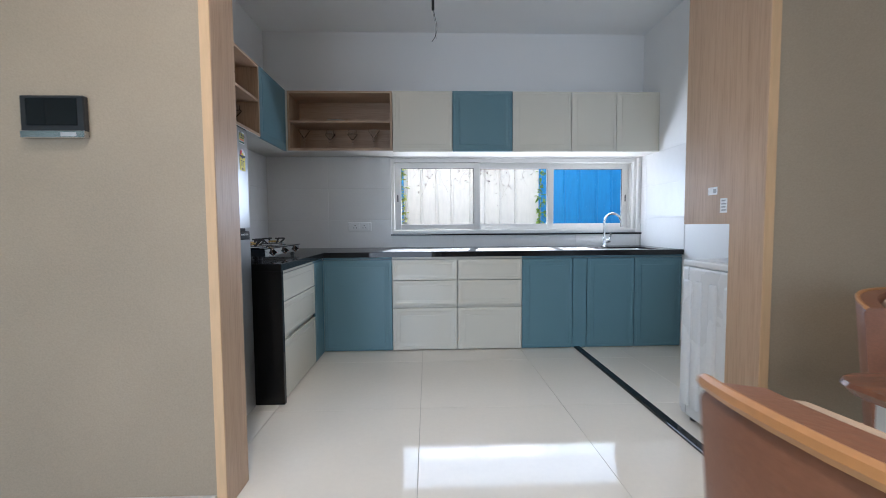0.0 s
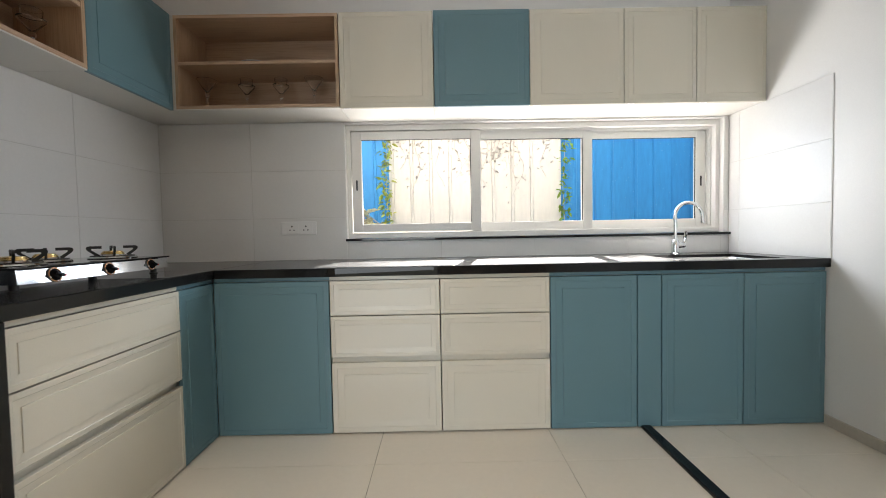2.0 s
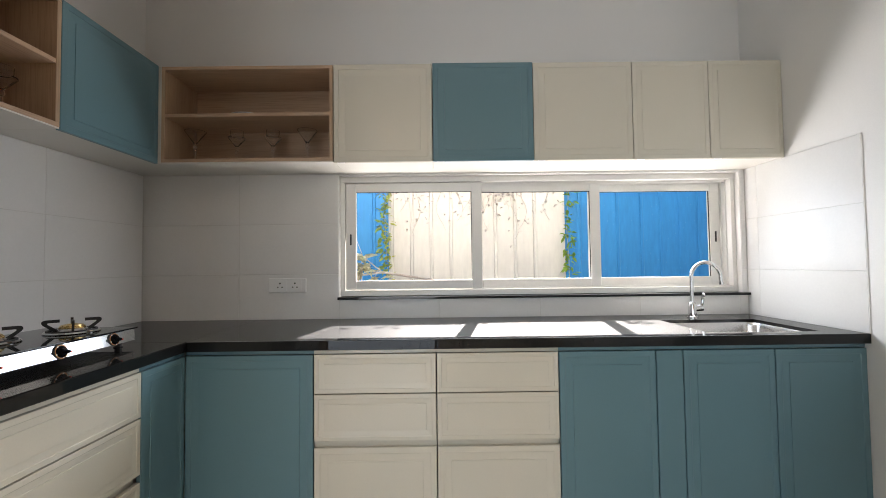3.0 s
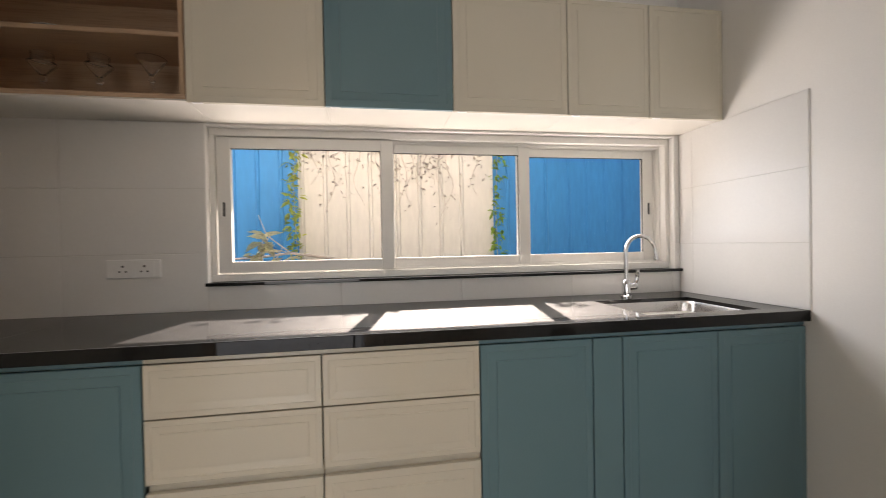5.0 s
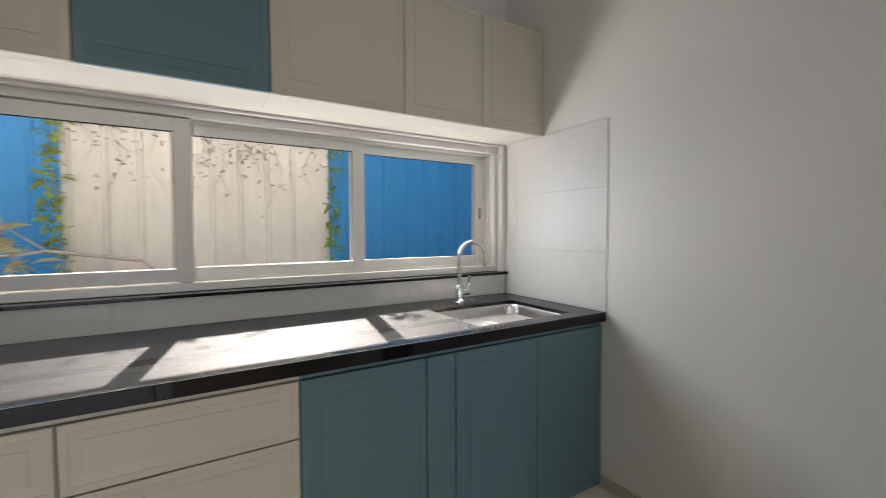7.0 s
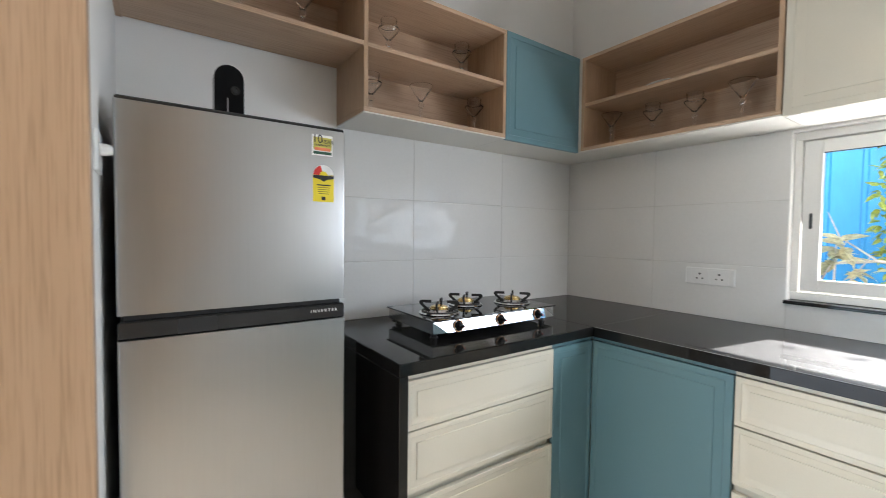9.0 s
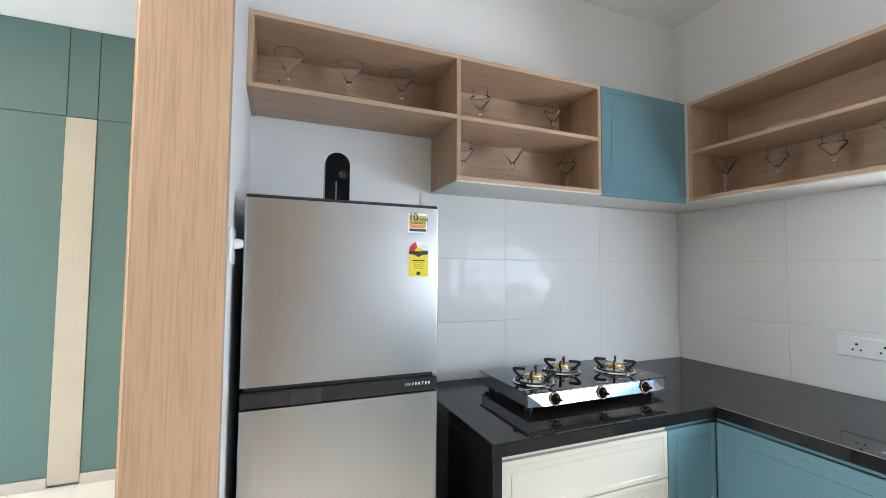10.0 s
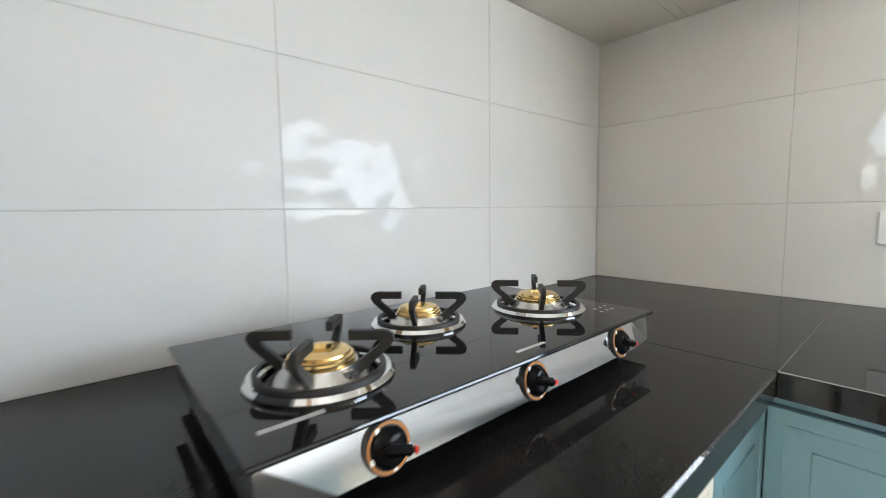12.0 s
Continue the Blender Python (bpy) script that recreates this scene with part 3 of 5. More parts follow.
loops = [rounded(SX0 + 0.0005, SY0 + 0.0005, SX1 - 0.0005, SY1 - 0.0005, 0.008, CTR - 0.016),
         rounded(SX0 + 0.004, SY0 + 0.004, SX1 - 0.004, SY1 - 0.004, 0.05, CTR - 0.016),
         rounded(SX0 + 0.008, SY0 + 0.008, SX1 - 0.008, SY1 - 0.008, 0.06, CTR - 0.026),
         rounded(SX0 + 0.018, SY0 + 0.018, SX1 - 0.018, SY1 - 0.018, 0.06, 0.63),
         rounded(SX0 + 0.045, SY0 + 0.045, SX1 - 0.045, SY1 - 0.045, 0.05, 0.605)]
vs = [[bm.verts.new(c) for c in lp] for lp in loops]
for a, b in zip(vs, vs[1:]):
    for k in range(len(a)):
        bm.faces.new((a[k], a[(k + 1) % len(a)], b[(k + 1) % len(a)], b[k]))
bm.faces.new(vs[-1])
part("bowl", bm, M_SATIN, sink, smooth=True)
part("drain", lathe([(0.045, 0), (0.045, 0.003), (0.03, 0.003), (0.028, 0.001), (0.001, 0.001)], m=Matrix.Translation((2.53, 4.30, 0.606))), M_CHROME, sink, "chrome drain")

tap = thing("kitchen_tap", (2.505, 4.56, CTR), "polished chrome gooseneck tap with a side lever", "tap")
TX, TY = 2.505, 4.56
part("base", lathe([(0.027, 0), (0.027, 0.006), (0.022, 0.01), (0.021, 0.075), (0.018, 0.085), (0.012, 0.09)], m=Matrix.Translation((TX, TY, CTR))), M_CHROME, tap, smooth=True)
arc = [(TX, TY, CTR + 0.085), (TX, TY, CTR + 0.16), (TX, TY, CTR + 0.235)]
R = 0.076
for k in range(1, 15):
    a = math.pi - math.pi * 1.04 * k / 14
    arc.append((TX + R + R * math.cos(a), TY - 0.02 * k / 14, CTR + 0.235 + R * math.sin(a)))
arc.append((arc[-1][0] + 0.004, arc[-1][1], arc[-1][2] - 0.025))
part("spout", tube(arc, 0.0105, 14), M_CHROME, tap, smooth=True)
part("nozzle", tube([arc[-1], (arc[-1][0] + 0.002, arc[-1][1], arc[-1][2] - 0.014)], 0.0135, 14), M_CHROME, tap, smooth=True)
body = tube([(TX, TY, CTR + 0.05), (TX + 0.055, TY - 0.004, CTR + 0.055)], 0.017, 14)
part("valve", body, M_CHROME, tap, smooth=True)
part("lever", tube([(TX + 0.048, TY - 0.004, CTR + 0.06), (TX + 0.056, TY - 0.006, CTR + 0.095), (TX + 0.060, TY - 0.010, CTR + 0.125), (TX + 0.058, TY - 0.014, CTR + 0.138)], [0.008, 0.009, 0.010, 0.006], 10), M_CHROME, tap, smooth=True)

# ---- wall cabinets ----
UF, UZ0, UZ1 = 4.398, 1.68, 2.202
LUX = -0.405
T = 0.018


def upper_door(x0, x1, mat, label, inset=0.062, proud=0.0):
    t = thing("wall_cabinet", ((x0 + x1) / 2, 4.55, UZ0), label, "cabinet", "wall cabinets above the window")
    part("body", slab(x0 + 0.001, UF + 0.05, UZ0 + 0.006, x1 - 0.001, YB - 0.0005, UZ1, 0.001), M_CARCASS, t)
    front(t, "door", face_south(x0 + 0.0024, UF - proud, UZ0 - 0.004), x1 - x0 - 0.0048, UZ1 - UZ0 + 0.006, mat, inset)
    part("underside", slab(x0 + 0.0005, UF + 0.019, UZ0, x1 - 0.0005, YB - 0.0005, UZ0 + 0.006), M_CARCASS, t, "pale laminate underside")
    bm = slab(x0 + 0.02, UF + 0.003, UZ0 - 0.0065, x0 + 0.06, UF + 0.014, UZ0 - 0.004)
    part("door_buffer", bm, M_WHITEPL, t)


upper_door(0.522, 1.052, M_CREAM, "cream wall cabinet with one routed door above the window")
upper_door(1.052, 1.591, M_BLUE, "teal blue wall cabinet with one routed door above the window", proud=0.006)
upper_door(1.591, 2.123, M_CREAM, "wide cream wall cabinet with one routed door above the window")
upper_door(2.123, 2.533, M_CREAM, "narrow cream wall cabinet with one routed door above the window", 0.05)
upper_door(2.533, 2.929, M_CREAM, "cream wall cabinet with one routed door beside the white wall", 0.05)

# open oak shelf on the window wall
sh = thing("open_shelf", (0.06, 4.55, UZ0), "open oak laminate wall shelf with two tiers of glasses", "shelf")
X0, X1 = -0.392, 0.520
part("top_board", slab(X0, UF, UZ1 - T, X1, YB - 0.0005, UZ1, 0.001), M_OAK_X, sh)
part("bottom_board", slab(X0, UF, UZ0 + 0.006, X1, YB - 0.0005, UZ0 + 0.006 + T, 0.001), M_OAK_X, sh)
part("underside", slab(X0, UF + 0.002, UZ0, X1, YB - 0.0005, UZ0 + 0.006), M_CARCASS, sh, "pale laminate underside")
part("side_board", slab(X0, UF, UZ0 + 0.006 + T, X0 + T, YB - 0.0005, UZ1 - T, 0.001), M_OAK, sh)
part("side_board", slab(X1 - T, UF, UZ0 + 0.006 + T, X1, YB - 0.0005, UZ1 - T, 0.001), M_OAK, sh)
part("middle_board", slab(X0 + T, UF + 0.004, 1.930, X1 - T, YB - 0.0105, 1.930 + T, 0.001), M_OAK_X, sh)
part("back_board", slab(X0 + T, YB - 0.010, UZ0 + 0.006 + T, X1 - T, YB - 0.001, UZ1 - T), M_OAK_X, sh)

# corner wall cabinet with the blue door
cc = thing("wall_cabinet", (-0.55, 4.1, UZ0), "teal blue corner wall cabinet with one routed door", "cabinet")
part("body", slab(XL + 0.0005, 3.834, UZ0, LUX - 0.019, YB - 0.0005, UZ1, 0.001), M_CARCASS, cc)
part("filler", slab(LUX - 0.018, UF + 0.002, UZ0, X0 - 0.001, YB - 0.001, UZ1), M_CARCASS, cc)
front(cc, "door", face_east(LUX, 3.836, UZ0 - 0.002), 0.558, UZ1 - UZ0 + 0.004, M_BLUE, 0.062)

# open oak shelf over the stove, and the shallow one over the fridge
lw = thing("open_shelf", (-0.55, 3.46, UZ0), "open oak laminate shelf over the stove, with glasses", "shelf")
Y0, Y1, YM = 2.3185, 3.833, 3.088
part("top_board", slab(XL + 0.0005, Y0, UZ1 - T, LUX, Y1, UZ1, 0.001), M_OAK_Y, lw)
part("bottom_board", slab(XL + 0.0005, YM, UZ0 + 0.006, LUX, Y1, UZ0 + 0.006 + T, 0.001), M_OAK_Y, lw)
part("underside", slab(XL + 0.0005, YM, UZ0, LUX - 0.002, Y1, UZ0 + 0.006), M_CARCASS, lw, "pale laminate underside")
part("middle_board", slab(XL + 0.0105, Y0 + T, 1.935, LUX, YM, 1.935 + T, 0.001), M_OAK_Y, lw)
part("middle_board", slab(XL + 0.0105, YM + T, 1.935, LUX - 0.002, Y1 - T, 1.935 + T, 0.001), M_OAK_Y, lw)
part("side_board", slab(XL + 0.0005, Y0, 1.935, LUX, Y0 + T, UZ1 - T, 0.001), M_OAK, lw)
part("side_board", slab(XL + 0.0005, YM, UZ0 + 0.006 + T, LUX, YM + T, UZ1 - T, 0.001), M_OAK, lw)
part("side_board", slab(XL + 0.0005, Y1 - T, UZ0 + 0.006 + T, LUX, Y1, UZ1 - T, 0.001), M_OAK, lw)
part("back_board", slab(XL + 0.001, Y0 + T, 1.935 + T, XL + 0.010, YM, UZ1 - T), M_OAK_Y, lw)
part("back_board", slab(XL + 0.001, YM + T, UZ0 + 0.006 + T, XL + 0.010, Y1 - T, UZ1 - T), M_OAK_Y, lw)
for y, z in ((2.42, 2.09), (3.66, 2.07)):
    part("cover_cap", lathe([(0.004, 0), (0.004, 0.0012), (0.001, 0.0014)], 10, m=pose(XL + 0.010, y, z, 0, 90, 0)), M_DARKGAP, lw, "small dark screw cap")

# hanging cabinet over the washing machine
hc = thing("hanging_cabinet", (2.5, 2.5, 1.03), "oak hanging cabinet with cream door above an open tier", "cabinet")
HX0, HX1, HY0, HY1, HZ0, HZ1 = 2.055, XR - 0.0005, YP1 + 0.0065, 2.628, 1.018, 2.25
part("side_board", slab(HX0, HY0, HZ0, HX0 + T, HY1, HZ1, 0.001), M_OAK, hc)
part("side_board", slab(HX1 - T, HY0, HZ0, HX1, HY1, HZ1, 0.001), M_OAK, hc)
part("bottom_board", slab(HX0 + T, HY0, HZ0 + 0.03, HX1 - T, HY1, HZ0 + 0.03 + T, 0.001), M_OAK_X, hc)
part("middle_board", slab(HX0 + T, HY0, 1.375, HX1 - T, HY1 - 0.02, 1.375 + T, 0.001), M_OAK_X, hc)
part("top_board", slab(HX0 + T, HY0, HZ1 - T, HX1 - T, HY1, HZ1, 0.001), M_OAK_X, hc)
part("back_board", slab(HX0 + T, HY0, HZ0 + 0.03 + T, HX1 - T, HY0 + 0.008, HZ1 - T), M_OAK_X, hc)
for a, b in ((HX0 + T, (HX0 + HX1) / 2), ((HX0 + HX1) / 2, HX1 - T)):
    front(hc, "door", pose(b - 0.002, HY1 - 0.002, 1.3945, 0, 0, 180), b - a - 0.004, HZ1 - T - 1.396, M_CREAM, 0.062)
part("sticker", slab(HX0 - 0.0005, 2.405, 1.143, HX0, 2.462, 1.176), M_WHITEPRINT, hc, "small white paper sticker")
part("sticker", slab(HX0 - 0.0005, 2.345, 1.065, HX0, 2.385, 1.125), M_WHITEPRINT, hc, "small white paper sticker with print")
for k in range(4):
    part("print_bar", slab(HX0 - 0.0010, 2.350 + 0.004 * (k % 2), 1.073 + 0.013 * k, HX0 - 0.0005, 2.378, 1.079 + 0.013 * k), M_GREYPRINT, hc, "grey print")
part("print_bar", slab(HX0 - 0.0010, 2.411, 1.150, HX0 - 0.0005, 2.430, 1.168), M_GREYPRINT, hc, "grey print")

# ---- fridge ----
FY_0, FY_1, FX, FT = 2.345, 2.896, -0.106, 1.52
fr = thing("refrigerator", (-0.4, 2.62, 0), "two-door brushed steel refrigerator with a dark band", "refrigerator")
part("cabinet", slab(XL + 0.03, FY_0 + 0.004, 0.03, FX - 0.062, FY_1 - 0.004, FT - 0.008, 0.008, segments=2), M_FRIDGESIDE, fr, "black side panels")
part("top_cover", slab(XL + 0.05, FY_0 + 0.002, FT - 0.008, FX - 0.004, FY_1 - 0.002, FT + 0.004, 0.004), M_FRIDGEBAND, fr, "dark grey top cover")


def fridge_door(z0, z1):
    """A door with softly rounded upright edges."""
    outline = []
    for y, back in ((FY_0, False), (FY_1, True)):
        s = 1 if not back else -1
        arc = [(FX - 0.055, y), (FX - 0.012, y)] + [(FX - 0.007 + 0.007 * math.sin(radians(a)), y + s * 0.007 * (1 - math.cos(radians(a)))) for a in (15, 35, 55, 75, 90)]
        outline += arc if not back else arc[::-1]
    bm = bmesh.new()
    a = [bm.verts.new((x, y, z0)) for x, y in outline]
    b = [bm.verts.new((x, y, z1)) for x, y in outline]
    k = len(a)
    for i in range(k):
        bm.faces.new((a[i], a[(i + 1) % k], b[(i + 1) % k], b[i]))
    bm.faces.new(a[::-1])
    bm.faces.new(b)
    return bm


part("door_seal", slab(FX - 0.063, FY_0 + 0.012, 0.05, FX - 0.054, FY_1 - 0.012, FT - 0.012), M_GASKET, fr, "dark door gasket")
up = part("freezer_door", fridge_door(1.013, FT - 0.006), M_STEEL, fr, "brushed steel freezer door", smooth=True)
low = part("fridge_door", fridge_door(0.055, 0.953), M_STEEL, fr, "brushed steel lower door", smooth=True)
band = part("handle_band", slab(FX - 0.05, FY_0 + 0.001, 0.954, FX - 0.003, FY_1 - 0.001, 0.998, 0.004), M_FRIDGEBAND, fr, "dark grey handle band")
part("recess", slab(FX - 0.05, FY_0 + 0.01, 0.9985, FX - 0.022, FY_1 - 0.01, 1.0125), M_DARKGAP, fr, "black grip recess")
part("grip_plate", slab(FX - 0.0035, FY_0 + 0.12, 0.957, FX - 0.0022, FY_0 + 0.205, 0.995, 0.0005), M_FRIDGESIDE, band, "glossier grip plate")
east = Matrix(((0, 0, 1, 0), (1, 0, 0, 0), (0, 1, 0, 0), (0, 0, 0, 1)))
text_part("lettering", "I N V E R T E R", 0.0125, Matrix.Translation((FX - 0.0022, 2.832, 0.980)) @ east, M_WHITEPRINT, band)
part("foot", lathe([(0.018, 0), (0.018, 0.03), (0.012, 0.055)], 14, m=Matrix.Translation((FX - 0.1, FY_0 + 0.06, 0))), M_BLACK, fr)
part("foot", lathe([(0.018, 0), (0.018, 0.03), (0.012, 0.055)], 14, m=Matrix.Translation((FX - 0.1, FY_1 - 0.06, 0))), M_BLACK, fr)
part("foot", lathe([(0.018, 0), (0.018, 0.03)], 14, m=Matrix.Translation((XL + 0.1, FY_0 + 0.06, 0))), M_BLACK, fr)
part("foot", lathe([(0.018, 0), (0.018, 0.03)], 14, m=Matrix.Translation((XL + 0.1, FY_1 - 0.06, 0))), M_BLACK, fr)
part("kick_plate", slab(FX - 0.07, FY_0 + 0.01, 0.012, FX - 0.05, FY_1 - 0.01, 0.05, 0.002), M_BLACK, fr)
# stickers on the freezer door
SXF = FX + 0.0002
part("warranty_sticker", slab(SXF, 2.795, 1.437, SXF + 0.0005, 2.856, 1.497, 0.0), M_WHITEPRINT, up, "mustard and red warranty sticker")
part("sticker_field", slab(SXF + 0.0005, 2.799, 1.455, SXF + 0.0009, 2.853, 1.490), M_STGREEN, up)
part("sticker_field", slab(SXF + 0.0005, 2.799, 1.441, SXF + 0.0009, 2.853, 1.449), material("dark_green_print", (0.03, 0.10, 0.06), 0.4), up)
part("sticker_field", slab(SXF + 0.0009, 2.803, 1.4515, SXF + 0.0011, 2.849, 1.4605), material("orange_print", (0.75, 0.22, 0.10), 0.4), up)
text_part("sticker_number", "10", 0.034, Matrix.Translation((SXF + 0.0013, 2.811, 1.484)) @ east, material("dark_print", (0.02, 0.025, 0.03), 0.4), up, wide=0.9)
text_part("sticker_text", "YEAR", 0.016, Matrix.Translation((SXF + 0.0013, 2.840, 1.478)) @ east, bpy.data.materials["dark_print"], up)
text_part("sticker_text", "WARRANTY", 0.0085, Matrix.Translation((SXF + 0.0013, 2.826, 1.467)) @ east, bpy.data.materials["dark_print"], up)
part("energy_label", slab(SXF, 2.798, 1.303, SXF + 0.0005, 2.860, 1.383, 0.0), M_YELLOW, up, "yellow energy rating label")


def sector(a0, a1, r0, r1, mat, dx, label=""):
    pts = [(r1 * math.cos(radians(a0 + (a1 - a0) * k / 10)), r1 * math.sin(radians(a0 + (a1 - a0) * k / 10))) for k in range(11)]
    pts += [(r0 * math.cos(radians(a1 + (a0 - a1) * k / 10)), r0 * math.sin(radians(a1 + (a0 - a1) * k / 10))) for k in range(11)]
    bm = prism(pts, 0, 0.0004, m=pose(SXF + dx + 0.0004, 2.829, 1.380, 0, 0, 90))
    part("rating_dial", bm, mat, up, label)


sector(0, 180, 0.002, 0.031, M_WHITEPRINT, 0.0001)
sector(108, 178, 0.012, 0.030, M_RED, 0.0006, "red star sector")
sector(2, 178, 0.001, 0.012, M_YELLOW, 0.0006)
part("label_banner", prism([(-0.031, 0.004), (0.031, 0.004), (0.031, -0.004), (0.010, -0.008), (0.0, -0.014), (-0.010, -0.008), (-0.031, -0.004)], 0, 0.0004, m=pose(SXF + 0.0010, 2.829, 1.376, 0, 0, 90)), M_BLACK, up, "black banner")
for k, (w, z) in enumerate(((0.04, 1.350), (0.036, 1.344), (0.034, 1.338), (0.034, 1.332), (0.03, 1.326))):
    part("label_bar", slab(SXF + 0.0005, 2.829 - w / 2, z, SXF + 0.0009, 2.829 + w / 2, z + (0.0035 if k == 0 else 0.0014)), M_BLACK, up)
part("label_bar", slab(SXF + 0.0005, 2.823, 1.308, SXF + 0.0009, 2.835, 1.318), M_BLACK, up)

dev = thing("camera_speaker", (-0.35, 2.612, FT), "glossy black rounded smart camera standing on the fridge", "device")
pts = [(-0.041, 0), (0.041, 0), (0.041, 0.155)] + [(0.041 * math.cos(radians(a)), 0.155 + 0.041 * math.sin(radians(a))) for a in range(15, 166, 15)] + [(-0.041, 0.155)]
part("shell", prism(pts, -0.0225, 0.0225, m=pose(-0.35, 2.612, FT + 0.0042, 0, 0, 90)), M_DEVICE, dev, smooth=True)
part("lens_ring", lathe([(0.014, 0), (0.014, 0.003), (0.010, 0.003), (0.008, 0.001), (0.001, 0.001)], 20, m=pose(-0.3275, 2.628, FT + 0.125, 0, 90, 0)), M_FRIDGEBAND, dev, "camera lens ring")
part("side_button", slab(-0.3275, 2.606, FT + 0.04, -0.3262, 2.609, FT + 0.10), M_GREYPRINT, dev)

# plug behind the fridge
so = thing("wall_socket", (-0.03, YP1, 1.38), "white wall socket with a plug beside the fridge", "socket")
part("plate", slab(-0.10, YP1, 1.335, -0.01, YP1 + 0.008, 1.425, 0.003), M_WHITEPL, so)
part("plug", lathe([(0.013, 0), (0.013, 0.010), (0.010, 0.020), (0.005, 0.022)], 18, m=pose(-0.05, YP1 + 0.009, 1.385, -90, 0, 0)), M_WHITEPL, so, "white round plug", smooth=True)

# ---- gas stove ----
gs = thing("gas_stove", (-0.36, 3.6, CTR), "three-burner gas stove with black glass top and steel body", "stove")
GX0, GX1, GY0, GY1, GZ = -0.545, -0.172, 3.262, 3.95, 0.886
bm = bmesh.new()
secs = []
for y, s in ((GY0 + 0.008, -0.003), (GY0 + 0.07, 0.006), (GY1 - 0.07, 0.006), (GY1 - 0.008, -0.003)):
    secs.append([bm.verts.new(c) for c in ((GX0 + 0.01, y, 0.835), (GX0 + 0.01, y, GZ - 0.006), (GX1 - 0.010, y, GZ - 0.006), (GX1 - 0.003 + s, y, 0.835))])
for a, b in zip(secs, secs[1:]):
    for i in range(4):
        bm.faces.new((a[i], a[(i + 1) % 4], b[(i + 1) % 4], b[i]))
bm.faces.new(secs[0][::-1])
bm.faces.new(secs[-1])
bmesh.ops.bevel(bm, geom=[e for e in bm.edges if e.calc_face_angle(0) > 0.6], offset=0.003, segments=2, affect="EDGES")
part("body", bm, M_PANEL, gs, "polished steel body")
part("glass_top", slab(GX0, GY0, GZ - 0.006, GX1, GY1, GZ, 0.0025, segments=2), M_HOBGLASS, gs, "glossy black glass top")
for x in (GX0 + 0.045, GX1 - 0.05):
    for y in (GY0 + 0.04, GY1 - 0.04):
        part("foot", lathe([(0.016, 0), (0.016, 0.004), (0.012, 0.006), (0.013, 0.030)], 14, m=Matrix.Translation((x, y, CTR))), M_BLACK, gs, "black rubber foot")
for y0, y1 in ((GY0 + 0.018, GY0 + 0.030), (GY1 - 0.030, GY1 - 0.018)):
    part("foot_bracket", slab(GX0 + 0.02, y0, CTR + 0.012, GX0 + 0.05, y1, 0.839), M_BLACK, gs)


def burner(x, y, r, n):
    m = Matrix.Translation((x, y, GZ))
    ring = lathe([(r - 0.012, 0.002), (r - 0.007, 0.008), (r, 0.008), (r + 0.004, 0.003), (r + 0.003, 0.0), (r - 0.012, 0.0)], 40, m=m, closed=True)
    tray = part("drip_ring", ring, M_CHROME, gs, "polished steel drip ring", smooth=True)
    part("cup", lathe([(r * 0.72, 0.001), (r * 0.69, 0.003), (r * 0.54, 0.014), (r * 0.52, 0.017), (r * 0.2, 0.016)], 32, m=m), M_SATIN, tray, smooth=True)
    b = r * 0.49
    head = lathe([(b * 0.94, 0.015), (b, 0.018), (b, 0.021), (b * 0.95, 0.023), (b * 0.95, 0.025), (b * 0.86, 0.026), (b * 0.84, 0.029), (b * 0.66, 0.031), (b * 0.42, 0.031), (b * 0.36, 0.026), (b * 0.2, 0.025), (b * 0.05, 0.025)], 36, m=m)
    part("burner_cap", head, M_BRASS, gs, "brass burner cap", smooth=True)
    part("pan_ring", lathe([(r - 0.006, 0.008), (r - 0.006, 0.012), (r - 0.012, 0.012), (r - 0.012, 0.008)], 40, m=m, closed=True), M_BLACKSAT, gs, "black pan support ring")
    # bent arms: up and back in towards the burner
    q, r = r, r - 0.010
    o = [(r - 0.020, 0.006), (r + 0.011, 0.034), (r + 0.015, 0.041), (r + 0.014, 0.047), (r + 0.009, 0.051), (r + 0.002, 0.052), (r - 0.036, 0.052), (r - 0.036, 0.041), (r - 0.003, 0.041), (r - 0.001, 0.038), (r - 0.004, 0.034), (r - 0.034, 0.010)]
    for k in range(4):
        part("pan_arm", prism(o, -0.0038, 0.0038, m=m @ pose(0, 0, 0, 0, 0, 90 * k + n)), M_BLACKSAT, gs, "black bent pan support arm")
    part("reflector_hub", lathe([(0.006, 0.0), (0.006, 0.012), (0.003, 0.013)], 10, m=m @ pose(q * 0.55, 0.01, 0.003)), M_SATIN, gs)


